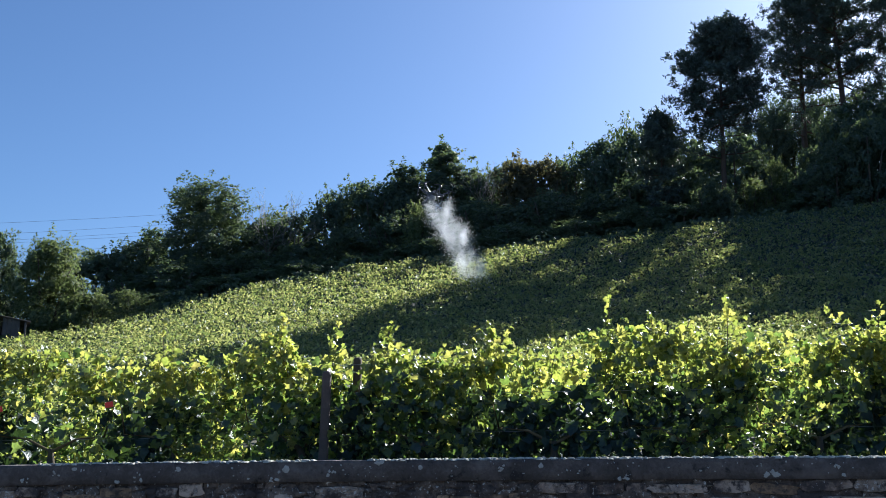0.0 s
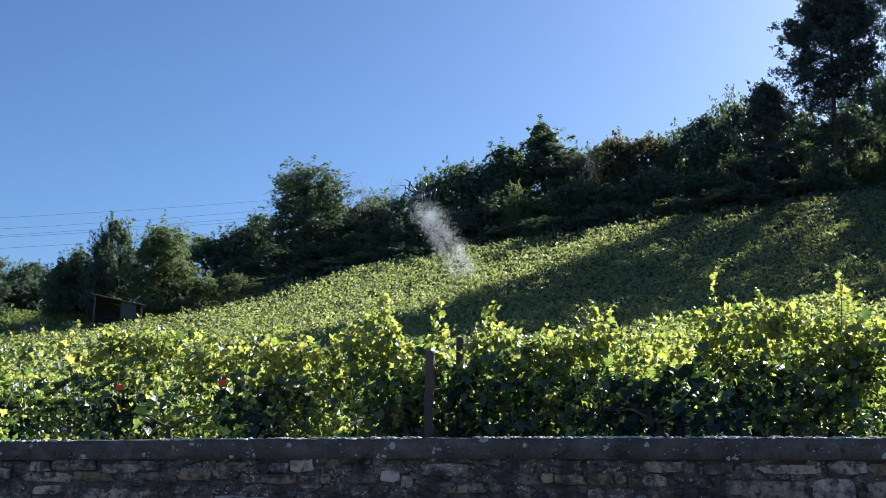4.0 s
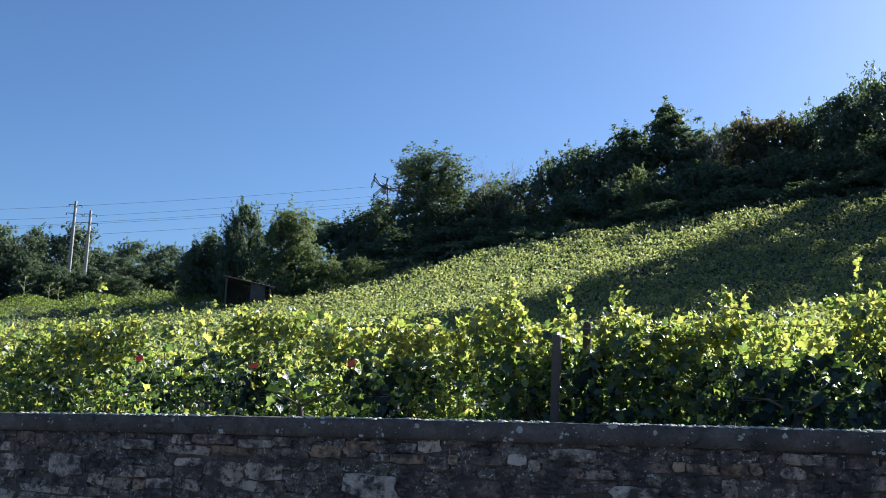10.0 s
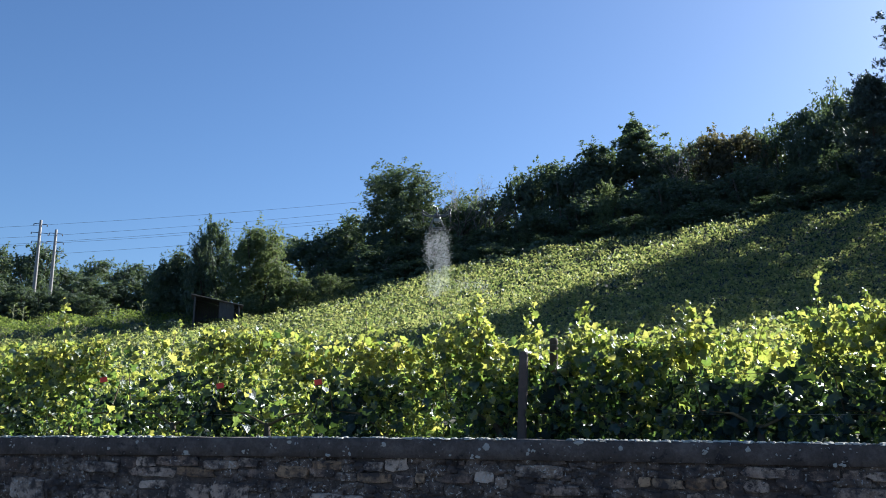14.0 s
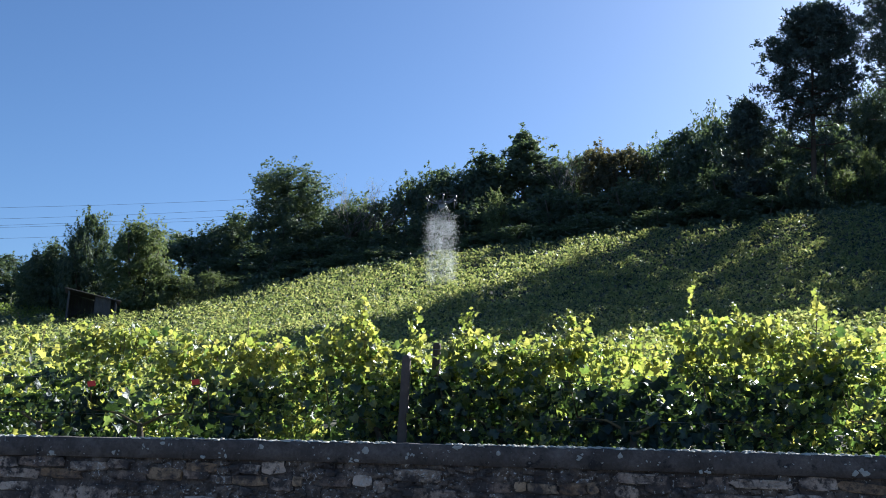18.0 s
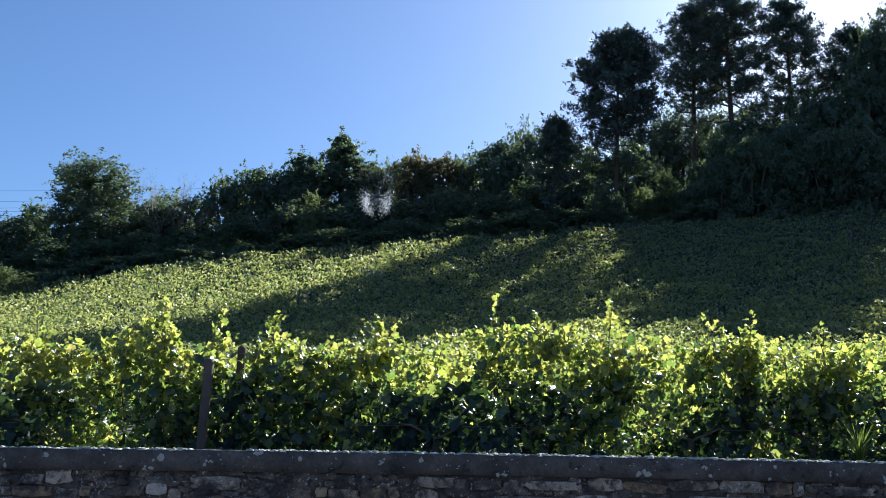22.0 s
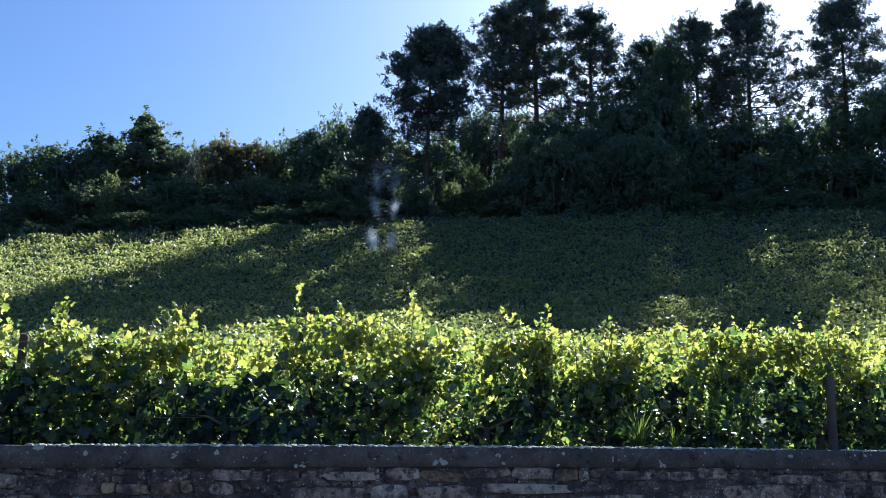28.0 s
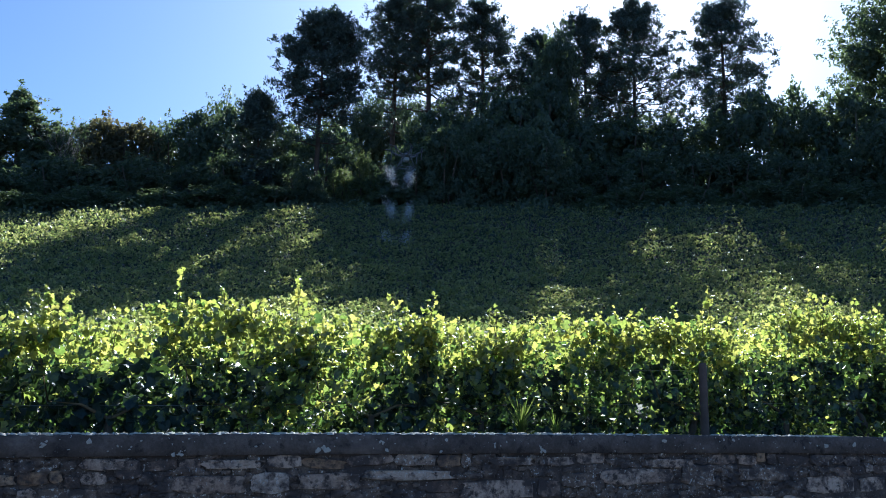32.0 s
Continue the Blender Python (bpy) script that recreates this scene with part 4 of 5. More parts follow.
def pine_tree(height, width, seed, clear=0.35, n=54):
    """A tall pine: bare lower trunk, tiers of limbs, needle tufts at their ends."""
    rng = np.random.default_rng(seed)
    tree = new("pine")
    r0 = 0.013 * height
    lean = rng.normal(0, 0.02, 2)
    trunk = [(lean[0] * height * t, lean[1] * height * t, height * t - (0.4 if t == 0 else 0)) for t in (0, 0.2, 0.4, 0.6, 0.8, 0.97)]
    tubes = [tube(trunk, [r0 * 1.1, r0 * 0.9, r0 * 0.75, r0 * 0.55, r0 * 0.33, r0 * 0.08], 9)]
    tufts = []
    for i in range(-9, n):
        t = clear + (0.96 - clear) * (i / (n - 1)) ** 0.85 if i >= 0 else clear * (1 + 0.034 * i)
        q = max(0.0, (t - clear) / (1 - clear))
        dome = max(0.0, 1.0 - (max(q - 0.32, 0) / 0.7) ** 2) * (0.72 + 0.28 * min(1, q / 0.3))
        reach = width * 0.56 * dome * rng.uniform(0.72, 1.0) + 0.3
        a = i * 2.399 + rng.uniform(-0.5, 0.5)
        base = Vector((lean[0] * height * t, lean[1] * height * t, height * t * 0.97))
        rise = rng.uniform(-0.15, 0.2) + 0.3 * q
        tip = base + Vector((math.cos(a) * reach, math.sin(a) * reach, reach * rise))
        mid = base.lerp(tip, 0.55) + Vector((0, 0, -0.06 * reach))
        rr = r0 * 0.3 * (1 - 0.6 * q)
        tubes.append(tube([base, mid, tip], [rr, rr * 0.65, rr * 0.25], 5))
        # the limb ends in two or three flat pads of tufts
        for _p in range(6 if i >= 0 else 2):
            t2 = rng.uniform(0.25, 1.05)
            pad = base.lerp(tip, t2) + Vector((rng.normal(0, 0.17 * reach), rng.normal(0, 0.17 * reach), rng.normal(0.1, 0.12)))
            tubes.append(tube([base.lerp(tip, t2 * 0.8), pad], [rr * 0.3, rr * 0.1], 3))
            pr = rng.uniform(0.35, 0.72)
            for _k in range(int(20 * pr + 3)):
                tufts.append(pad + Vector((rng.normal(0, pr * 0.5), rng.normal(0, pr * 0.5), rng.normal(0.08, pr * 0.42))))
    for _ in range(40):
        tufts.append(Vector((lean[0] * height + rng.normal(0, 0.35), lean[1] * height + rng.normal(0, 0.35), height * rng.uniform(0.92, 1.0))))
    piece("trunk", tubes_mesh("trunk", tubes, M_PINE_BARK), tree)
    c = np.array([tuple(p) for p in tufts])
    per = 10
    m = len(c) * per
    way = norm(rng.normal(size=(m, 3)) + np.array((0, 0, 0.55)))
    side = norm(np.cross(way, rng.normal(size=(m, 3))))
    ln = rng.uniform(0.12, 0.3, m)[:, None]
    o = np.repeat(c, per, 0) + rng.normal(0, 0.09, (m, 3))
    v = np.stack([o - side * 0.058, o + side * 0.058, o + way * ln + side * 0.008], 1).reshape(-1, 3)
    piece("needles", mesh_of("needles", v, np.arange(m * 3).reshape(-1, 3), M_NEEDLE), tree, "", "stuff")
    return tree


def bush_mesh(seed, mat, n=230, inner=2400, leaf=0.14, name="bush", up=0.6, reach=0.7):
    """A big shrub, 6 high and 6 wide, leafy to the ground; scaled where it stands."""
    rng = np.random.default_rng(seed)
    bush = new(name)
    for i in range(4):
        a = i * 1.57 + rng.uniform(-0.4, 0.4)
        c, d = math.cos(a), math.sin(a)
        stem = tube([(0.2 * c, 0.2 * d, -0.3), (0.7 * c, 0.7 * d, 1.8), (1.4 * c, 1.4 * d, 4.0)], [0.11, 0.08, 0.03], 5)
        piece("stem", tubes_mesh("stem", [stem], M_BARK), bush)
    lobes = []
    for i in range(24):
        t = (i + 0.5) / 24
        r = 2.0 * math.sqrt(max(0.0, 1.0 - t ** 2.2)) * math.sqrt(rng.uniform(0.15, 1.0))
        a = i * 2.4 + rng.uniform(-0.4, 0.4)
        q = rng.uniform(0.75, 1.25)
        lobes.append(((r * math.cos(a), r * math.sin(a), 0.6 + 4.1 * t + rng.uniform(-0.3, 0.4)), (q, q, q * 0.85)))
    cl, u = crown_points(rng, lobes, n, 0.5)
    per = 25
    m = len(cl) * per
    cen, face = sprigs(rng, cl, u + np.array((0, 0, up)), per, reach, 0.2)
    cen[:, 2] = np.abs(cen[:, 2])
    face = face + np.array((0, 0, 0.35))
    # the shaded inside: larger leaves deep in the lobes
    ci, ui = crown_points(rng, lobes, inner, 0.0)
    cc = np.array([l[0] for l in lobes])
    mid = cc[np.argmin(((ci[:, None, :] - cc[None]) ** 2).sum(2), 1)]
    ci = mid + (ci - mid) * 0.62
    ci[:, 2] = np.abs(ci[:, 2])
    cen, face = np.concatenate([cen, ci]), np.concatenate([face, ui])
    size = np.concatenate([leaf * rng.uniform(0.66, 1.58, m), 0.25 * rng.uniform(0.7, 1.3, inner)])
    v, f = leaves(cen, size, face, 0.5, SMALL, SMALL_F, rng)
    piece("crown", mesh_of("crown", v, f, mat), bush, "", "stuff")
    return bush


def stand(ob, az, d, scale=(1, 1, 1), turn=0.0, first=False):
    x, y = polar(az, d)
    m = pose(x, y, hill_at(x, y) - 0.05, 0, 0, turn)
    if first:
        ob.matrix_world = m @ Matrix.Diagonal((*scale, 1))
        return ob
    return copy_thing(ob, m @ Matrix.Diagonal((*[a / b for a, b in zip(scale, ob.scale)], 1)))


def tree_height(az, d, el):
    x, y = polar(az, d)
    return 1.6 + d * math.tan(radians(el)) - hill_at(x, y)


USED = set()


def put_tree(proto, az, d, el, width, label, category, group, nominal_h, nominal_w, turn):
    h = tree_height(az, d, el)
    sz, sx = h / nominal_h, width / nominal_w
    first = proto.name not in USED
    USED.add(proto.name)
    ob = stand(proto, az, d, (sx, sx, sz), turn, first)
    tagged(ob, label, category, group)


def twig_tree(height, seed):
    """A thin, nearly bare tree: forked limbs down to fine twigs, a few leaves left."""
    rng = np.random.default_rng(seed)
    tree = new("tree")
    limbs, twigs, ends = [], [], []

    def grow(a, way, ln, r, level):
        b = a + way * ln
        mid = a.lerp(b, 0.5) + Vector(rng.normal(0, 0.05 * ln, 3))
        (limbs if level < 2 else twigs).append(tube([a, mid, b], [r, r * 0.8, r * 0.6], 5 if level < 2 else 3))
        if level == 4:
            ends.append(tuple(b))
            return
        for _ in range(3 if level else 5):
            w = (way + Vector(rng.normal(0, 0.42, 3)) + Vector((0, 0, 0.12))).normalized()
            grow(a.lerp(b, rng.uniform(0.55, 1.0)), w, ln * rng.uniform(0.55, 0.8), r * 0.55, level + 1)

    grow(Vector((0, 0, -0.3)), Vector((0, 0, 1)), height * 0.36, 0.09, 0)
    piece("trunk", tubes_mesh("trunk", limbs, M_BARK), tree)
    piece("branchwork", tubes_mesh("branchwork", twigs, M_PALE_TWIG), tree, "pale grey bare twigs", "stuff")
    c = np.repeat(np.array(ends), 3, 0) + rng.normal(0, 0.12, (len(ends) * 3, 3))
    v, f = leaves(c, rng.uniform(0.05, 0.12, len(c)), np.zeros((len(c), 3)) + 0.1, 1.0, SMALL, SMALL_F, rng)
    piece("crown", mesh_of("crown", v, f, M_BUSH_PALE), tree, "", "stuff")
    return tree


def plant_all():
    rng = np.random.default_rng(3)
    bushes = [bush_mesh(40 + i, M_BUSH) for i in range(5)]
    pale = [bush_mesh(60 + i, M_BUSH_PALE, 190, 1100) for i in range(2)]
    rust = [bush_mesh(70, M_BUSH_RUST)]

    def shrub(kind, az, d, el, width, label="dense dark green shrub on the wooded ridge"):
        pick = {"b": bushes, "p": pale, "r": rust}[kind]
        put_tree(pick[int(rng.integers(len(pick)))], az, d, el, width, label, "bush", "shrubs along the ridge", 5.55, 6.0, float(rng.uniform(0, 360)))

    # far left, beyond the upper field
    for az, el, w in ((-43, 9.2, 8), (-41, 9.0, 7), (-39.2, 9.1, 6), (-37.4, 9.2, 6), (-35.4, 9.5, 6.5), (-33.8, 8.4, 5), (-32.2, 8.9, 5.5), (-30.2, 8.9, 6), (-28.6, 8.8, 5)):
        shrub("b", az, 98 + rng.uniform(-3, 5), el, w * 1.25)
    for az in np.arange(-44, -26, 1.6):
        shrub("b", az, 94 + rng.uniform(-1, 1.5), (7.0 if -37 < az < -33 else 7.5) + rng.uniform(-0.4, 0.5), 6.0)
    for az, el in ((-37.2, 6.9), (-36.0, 7.1), (-34.9, 6.9), (-33.8, 7.0), (-32.4, 6.8)):
        shrub("b", az, 87.5 + rng.uniform(-0.5, 0.5), el, 4.6)
    # skyline from the shed to the pines
    skyline = ((-20.6, 11.0, 4.5), (-18.6, 11.8, 4), (-17.3, 12.6, 4), (-12.2, 13.2, 4), (-10.8, 13.4, 4.0), (-9.2, 13.7, 4), (-7.0, 15.4, 3.6), (-5.6, 16.0, 4), (-4.2, 16.0, 4),
               (-2.9, 16.5, 3.5), (-1.6, 16.9, 3), (1.6, 17.0, 3.5), (3.2, 16.9, 3.6), (7.2, 17.5, 3.8), (8.6, 17.9, 3.8), (10.2, 18.7, 4), (11.6, 19.3, 4), (13.2, 19.0, 4),
               (15.5, 18.2, 5), (17.8, 18.2, 5), (19.6, 16.6, 3), (22.0, 17.0, 2.5), (23.9, 19.2, 4), (25.8, 19.8, 5), (28.8, 20.8, 5.5), (31.5, 21.5, 5), (34, 18.8, 5.5), (36.5, 18.8, 5.5), (39.0, 18.7, 5.5), (41.8, 18.7, 5.5), (44.4, 19.6, 5), (46.2, 19.8, 4), (47.8, 18.6, 4), (49.6, 19.3, 5), (54, 20, 6), (57, 20, 6))
    for az, el, w in skyline:
        shrub("b", az, 88 + rng.uniform(-3, 3), el, w * 2.1)
    for az, el in ((4.8, 17.4), (6.0, 17.4)):
        shrub("r", az, 86, el, 8.6, "rusty brown-green shrub on the wooded ridge")
    for az, el in ((-10.4, 14.3), (2.4, 16.9), (12.4, 19.3)):
        shrub("p", az, 91, el, 8.0, "thin pale grey-green shrub on the ridge")
    # the lower front of the wood, down to the vines
    for az in np.arange(-22, 58, 1.9):
        low, high = float(np.interp(az, E_AZ, E_EL)), float(np.interp(az, [r[0] for r in skyline], [r[1] for r in skyline]))
        top = low + (high - low) * (rng.uniform(0.04, 0.2) if az < 22 or az > 33 else rng.uniform(0.5, 0.8))
        if 16.6 < az < 21.4:
            continue
        shrub("b", az + rng.uniform(-0.4, 0.4), 71 + rng.uniform(-1.0, 1.5), top, 6.4)
    for az in np.arange(-19, 58, 2.6):
        low, top = float(np.interp(az, E_AZ, E_EL)), float(np.interp(az, [r[0] for r in skyline], [r[1] for r in skyline]))
        if 16.5 < az < 23:
            top = low + 3.0
        shrub("b", az + rng.uniform(-0.6, 0.6), 78 + rng.uniform(-2, 2), low + (top - low) * (rng.uniform(0.4, 0.66) if az < 22 or az > 33 else rng.uniform(0.6, 0.85)), 8.0)
    for az, el, w in ((18.6, 15.6, 3.0), (20.2, 16.6, 2.6), (19.4, 15.0, 2.4)):
        shrub("p", az, 76, el, w * 1.15, "sunlit pale green shrub before the dark wood")
    for az, el, w in ((-20.4, 8.7, 3.4), (-18.8, 8.9, 3.0), (-17.6, 8.4, 2.6)):
        shrub("p", az, 66.5, el, w, "low green shrub at the vineyard's upper edge")

    shrub("p", -1.7, 74.5, 14.9, 3.4, "sunlit pale green shrub before the dark wood")
    shrub("b", 16.2, 71.5, 15.7, 3.8)
    shrub("b", 17.2, 71.8, 15.1, 3.2)

    # single trees
    oak = broad_tree(9.0, 6.4, 11, M_BUSH, 0.1, 4.2, 0.115)
    put_tree(oak, -14.7, 84, 14.85, 8.6, "round dark green broadleaf tree above the hedge", "tree", "", 8.6, 5.4, 0)
    put_tree(oak, 32.3, 90, 23.0, 5.8, "dense dark broadleaf tree between the pines", "tree", "", 8.6, 5.4, 60)
    put_tree(oak, 52.2, 92, 23.4, 12.0, "tall dark green broadleaf tree at the wood's end", "tree", "", 8.6, 5.4, 130)
    for az, el, w, turn in ((19.4, 18.6, 9.0, 20), (21.2, 19.3, 8.0, 200), (22.9, 19.0, 8.0, 310)):
        put_tree(oak, az, 113, el, w, "dark broadleaf tree far behind the pines", "tree", "trees behind the pines", 8.6, 5.4, turn)
    slim = bush_mesh(90, M_BUSH_PALE, 640, 4800, 0.11, "tree", 1.6, 0.9)
    put_tree(slim, -23.1, 67, 11.6, 6.8, "upright yellow-green young tree beside the shed", "tree", "", 5.5, 6.0, 0)
    dark = bush_mesh(91, M_BUSH, 560, 5000, 0.115, "tree", 1.0, 0.8)
    put_tree(dark, -25.9, 71, 11.6, 4.9, "dark green tree behind the shed", "tree", "", 5.5, 6.0, 40)
    put_tree(dark, -27.7, 74, 9.7, 6.0, "dark green tree behind the shed", "tree", "", 5.5, 6.0, 140)
    spire = broad_tree(6.0, 3.0, 14, M_BUSH, 0.15, 1.2, 0.11, True)
    put_tree(spire, 0.0, 87, 18.1, 7.6, "slim pointed green tree rising above the hedge", "tree", "", 5.8, 2.6, 0)
    put_tree(spire, -2.4, 87, 16.8, 6.4, "slim pointed green tree rising above the hedge", "tree", "", 5.8, 2.6, 90)

    for k, (az, d, el) in enumerate(((-10.9, 84, 14.2), (-9.7, 85, 13.9), (2.3, 86, 16.4))):
        bare = twig_tree(tree_height(az, d, el) * 1.4, 300 + k)
        stand(bare, az, d, (1, 1, 1), 0.0, True)
        tagged(bare, "thin grey tree with nearly bare twigs", "tree", "thin bare trees")

    # the pines
    pines = ((17.1, 73, 24.75, 7.8, 0.5, 62), (13.5, 74, 19.7, 3.6, 0.4, 26), (21.7, 95, 26.4, 7.6, 0.57, 56), (24.3, 92, 27.3, 8.2, 0.53, 58), (27.8, 95, 25.7, 9.6, 0.32, 70),
             (30.6, 98, 23.9, 8.6, 0.3, 62), (34.3, 99, 24.9, 10.0, 0.32, 72), (37.0, 95, 25.4, 11.6, 0.32, 84), (42.5, 93, 24.9, 10.0, 0.34, 66))
    for k, (az, d, el, w, clear, limbs) in enumerate(pines):
        h = tree_height(az, d, el)
        pine = pine_tree(h - 0.1, w / 1.12, 80 + k, clear, limbs)
        stand(pine, az, d, (1, 1, 1), 0.0, True)
        tagged(pine, "tall dark pine with a rounded crown and bare lower trunk", "pine tree", "pines on the ridge")


plant_all()


def undergrowth():
    rng = np.random.default_rng(15)
    n = 34000
    az, d = rng.uniform(-24, 57, n), rng.uniform(66.2, 82, n)
    x, y = d * np.sin(np.radians(az)), d * np.cos(np.radians(az))
    hump = np.array([0.8 + 0.8 * noise.noise((float(a) * 0.5, float(b) * 0.5, 2.0)) for a, b in zip(x, y)])
    z = hill(x, y) + rng.uniform(0, 1, n) * np.clip(hump, 0.2, 1.8) * np.clip((d - 65.8) / 1.5, 0.3, 1.2)
    # a low strip of dark leaves standing for the shaded front of the upper field
    m = 5000
    az, d = rng.uniform(-46, -25, m), rng.uniform(66.3, 70, m)
    xb, yb = d * np.sin(np.radians(az)), d * np.cos(np.radians(az))
    zb = hill(xb, yb) + rng.uniform(0, 0.85, m) * (0.8 + 0.3 * np.sin(az * 3.1))
    x, y, z, n = np.concatenate([x, xb]), np.concatenate([y, yb]), np.concatenate([z, zb]), n + m
    v, f = leaves(np.stack([x, y, z], 1), rng.uniform(0.16, 0.4, n), np.tile((0, -0.4, 0.5), (n, 1)), 0.6, rng=rng)
    tagged(new("undergrowth", mesh_of("undergrowth", v, f, M_BUSH)), "dark brambles and weeds along the wood's edge, and a leaf strip for the field's shaded front", "undergrowth", "", "stuff")


undergrowth()


# ---- upper field, left ----
def meadow():
    rng = np.random.default_rng(9)
    n = 34000
    az, d = rng.uniform(-47, -24.5, n), rng.uniform(70, 85, n)
    x, y = d * np.sin(np.radians(az)), d * np.cos(np.radians(az))
    row = np.round(y / 1.2) * 1.2 + rng.normal(0, 0.22, n)
    z = hill(x, row) + rng.uniform(0.2, 1.0, n) * (0.8 + 0.35 * np.sin(x * 0.9 + row))
    v, f = leaves(np.stack([x, row, z], 1), rng.uniform(0.08, 0.18, n), np.tile((0, -0.4, 0.5), (n, 1)), 0.6, SMALL, SMALL_F, rng)
    tagged(new("upper_field", mesh_of("upper_field", v, f, M_GRASS)), "grassy green plot of low vines below the far trees", "field", "", "stuff")


meadow()


def grass_tuft(az, p, h, n, seed):
    """A tuft of long blades standing at the wall's back."""
    rng = np.random.default_rng(seed)
    u = np.array((math.sin(radians(az)), math.cos(radians(az))))
    d = p / float(u @ WALL_N)
    x, y = u * d
    z = wall_top(float(np.dot((x, y), WALL_W))) - 0.05
    V, F = [], []
    for _ in range(n):
        a, ln, bend = rng.uniform(0, 2 * math.pi), h * rng.uniform(0.5, 1.1), rng.uniform(0.2, 0.9)
        c, q = math.cos(a), math.sin(a)
        o = len(V)
        for t, w in ((0, 0.004), (0.5, 0.0035), (1.0, 0.0006)):
            r = bend * ln * t * t
            for sg in (-1, 1):
                V.append((c * r - q * w * sg, q * r + c * w * sg, ln * t * (1 - 0.25 * bend * t)))
        F += [(o, o + 1, o + 3, o + 2), (o + 2, o + 3, o + 5, o + 4)]
    ob = new("grass_tuft", mesh_of("grass_tuft", V, F, M_GRASS))
    ob.location = (x, y, z)
    tagged(ob, "tuft of long green grass blades behind the wall", "grass", "grass tufts", "stuff")


grass_tuft(30.4, WALL_D + 0.52, 0.36, 90, 51)
grass_tuft(32.4, WALL_D + 0.52, 0.24, 50, 52)
grass_tuft(14.6, WALL_D + 0.5, 0.12, 24, 53)
grass_tuft(-2.4, WALL_D + 0.5, 0.1, 20, 54)


def row_weeds():
    """Low weeds and dead leaves under the first rows, added to darken the sunlit soil there."""
    rng = np.random.default_rng(77)
    n = 16000
    s, p = rng.uniform(-11, 14, n), rng.uniform(WALL_D + 0.5, ROW_1 + 2.4, n)
    x, y = WALL_N[0] * p + WALL_W[0] * s, WALL_N[1] * p + WALL_W[1] * s
    z = hill(x, y) + rng.uniform(0.0, 0.2, n) ** 1.3
    v, f = leaves(np.stack([x, y, z], 1), rng.uniform(0.05, 0.13, n), np.tile((0, -0.2, 0.6), (n, 1)), 0.7, rng=rng)
    tagged(new("ground_weeds", mesh_of("ground_weeds", v, f, M_BUSH)), "low dark weeds covering the sunlit soil under the vines to darken it", "weeds", "", "stuff")


row_weeds()


def tall_weed(az, d, h, seed):
    rng = np.random.default_rng(seed)
    x, y = polar(az, d)
    weed = new("tall_weed")
    weed.matrix_world = pose(x, y, hill_at(x, y) - 0.05)
    tagged(weed, "tall branching weed stalk at the field's edge", "weed", "weeds at the field's edge")
    piece("stalk", tubes_mesh("stalk", [tube([(0, 0, 0), (0.05, 0, h * 0.5), (0.02, 0.03, h)], [0.045, 0.036, 0.02], 5)], M_GRASS_STALK), weed)
    for i in range(7):
        t = 0.45 + 0.08 * i
        a = i * 2.4
        ln = h * 0.3 * rng.uniform(0.6, 1.1)
        b = Vector((0.04, 0, h * t))
        e = b + Vector((math.cos(a) * ln, math.sin(a) * ln, ln * 0.5))
        piece("branch", tubes_mesh("branch", [tube([b, e], [0.024, 0.012], 4)], M_GRASS_STALK), weed)
        c = np.array(e)[None] + rng.normal(0, 0.06, (14, 3))
        v, f = leaves(c, rng.uniform(0.04, 0.1, 14), np.zeros((14, 3)) + 0.1, 1.0, rng=rng)
        piece("seed_head", mesh_of("seed_head", v, f, M_GRASS), weed, "", "stuff")


for a_, h_, s_ in ((-37.7, 2.6, 61), (-36.4, 1.9, 62), (-35.9, 1.6, 63), (-31.0, 1.5, 64), (-29.6, 1.7, 65), (-28.5, 1.9, 66)):
    tall_weed(a_, 84.0, h_, s_)


# ---- shed ----
def shed():
    x, y = polar(-25.35, 63.5)
    z = hill_at(x, y)
    hut = new("shed")
    hut.matrix_world = pose(x, y, z - 0.1, 0, 0, 25)
    tagged(hut, "small old grey wooden shed with a sloping sheet roof", "shed")
    w, dp, h0, h1 = 2.9, 2.2, 2.35, 1.85

    def plank_wall(name, x0, y0, x1, y1, ha, hb):
        wall = part(name, box_bm(0.05, 0.05, 0.05), M_SHED, hut)
        ln = math.hypot(x1 - x0, y1 - y0)
        n = max(3, int(ln / 0.2))
        ang = math.degrees(math.atan2(y1 - y0, x1 - x0))
        for i in range(n):
            t = (i + 0.5) / n
            h = ha + (hb - ha) * t
            b = part("plank", box_bm(ln / n - 0.012, 0.03, h, (0, 0, h / 2), 0.004), M_SHED, wall)
            b.matrix_local = pose(x0 + (x1 - x0) * t, y0 + (y1 - y0) * t, 0, 0, 0, ang)

    plank_wall("side_wall", -w / 2, -dp / 2, -w / 2, dp / 2, h0, h0)
    plank_wall("side_wall", w / 2, -dp / 2, w / 2, dp / 2, h1, h1)
    plank_wall("back_wall", -w / 2, dp / 2, w / 2, dp / 2, h0, h1)
    plank_wall("front_wall", w * 0.05, -dp / 2, w * 0.38, -dp / 2, 2.1, 1.95)
    for px in (-w / 2 + 0.06, w / 2 - 0.06):
        part("corner_post", box_bm(0.1, 0.1, 2.3 if px < 0 else 1.85, (px, -dp / 2 - 0.07, 1.15 if px < 0 else 0.92), 0.01), M_SHED, hut)
    roof = box_bm(w + 0.5, dp + 0.5, 0.05, bevel=0.01)
    r = part("roof", roof, M_ROOF, hut, "sloping weathered sheet roof")
    r.matrix_local = pose(0, 0, 2.17, 0, math.degrees(math.atan2(h0 - h1, w)), 0)


shed()


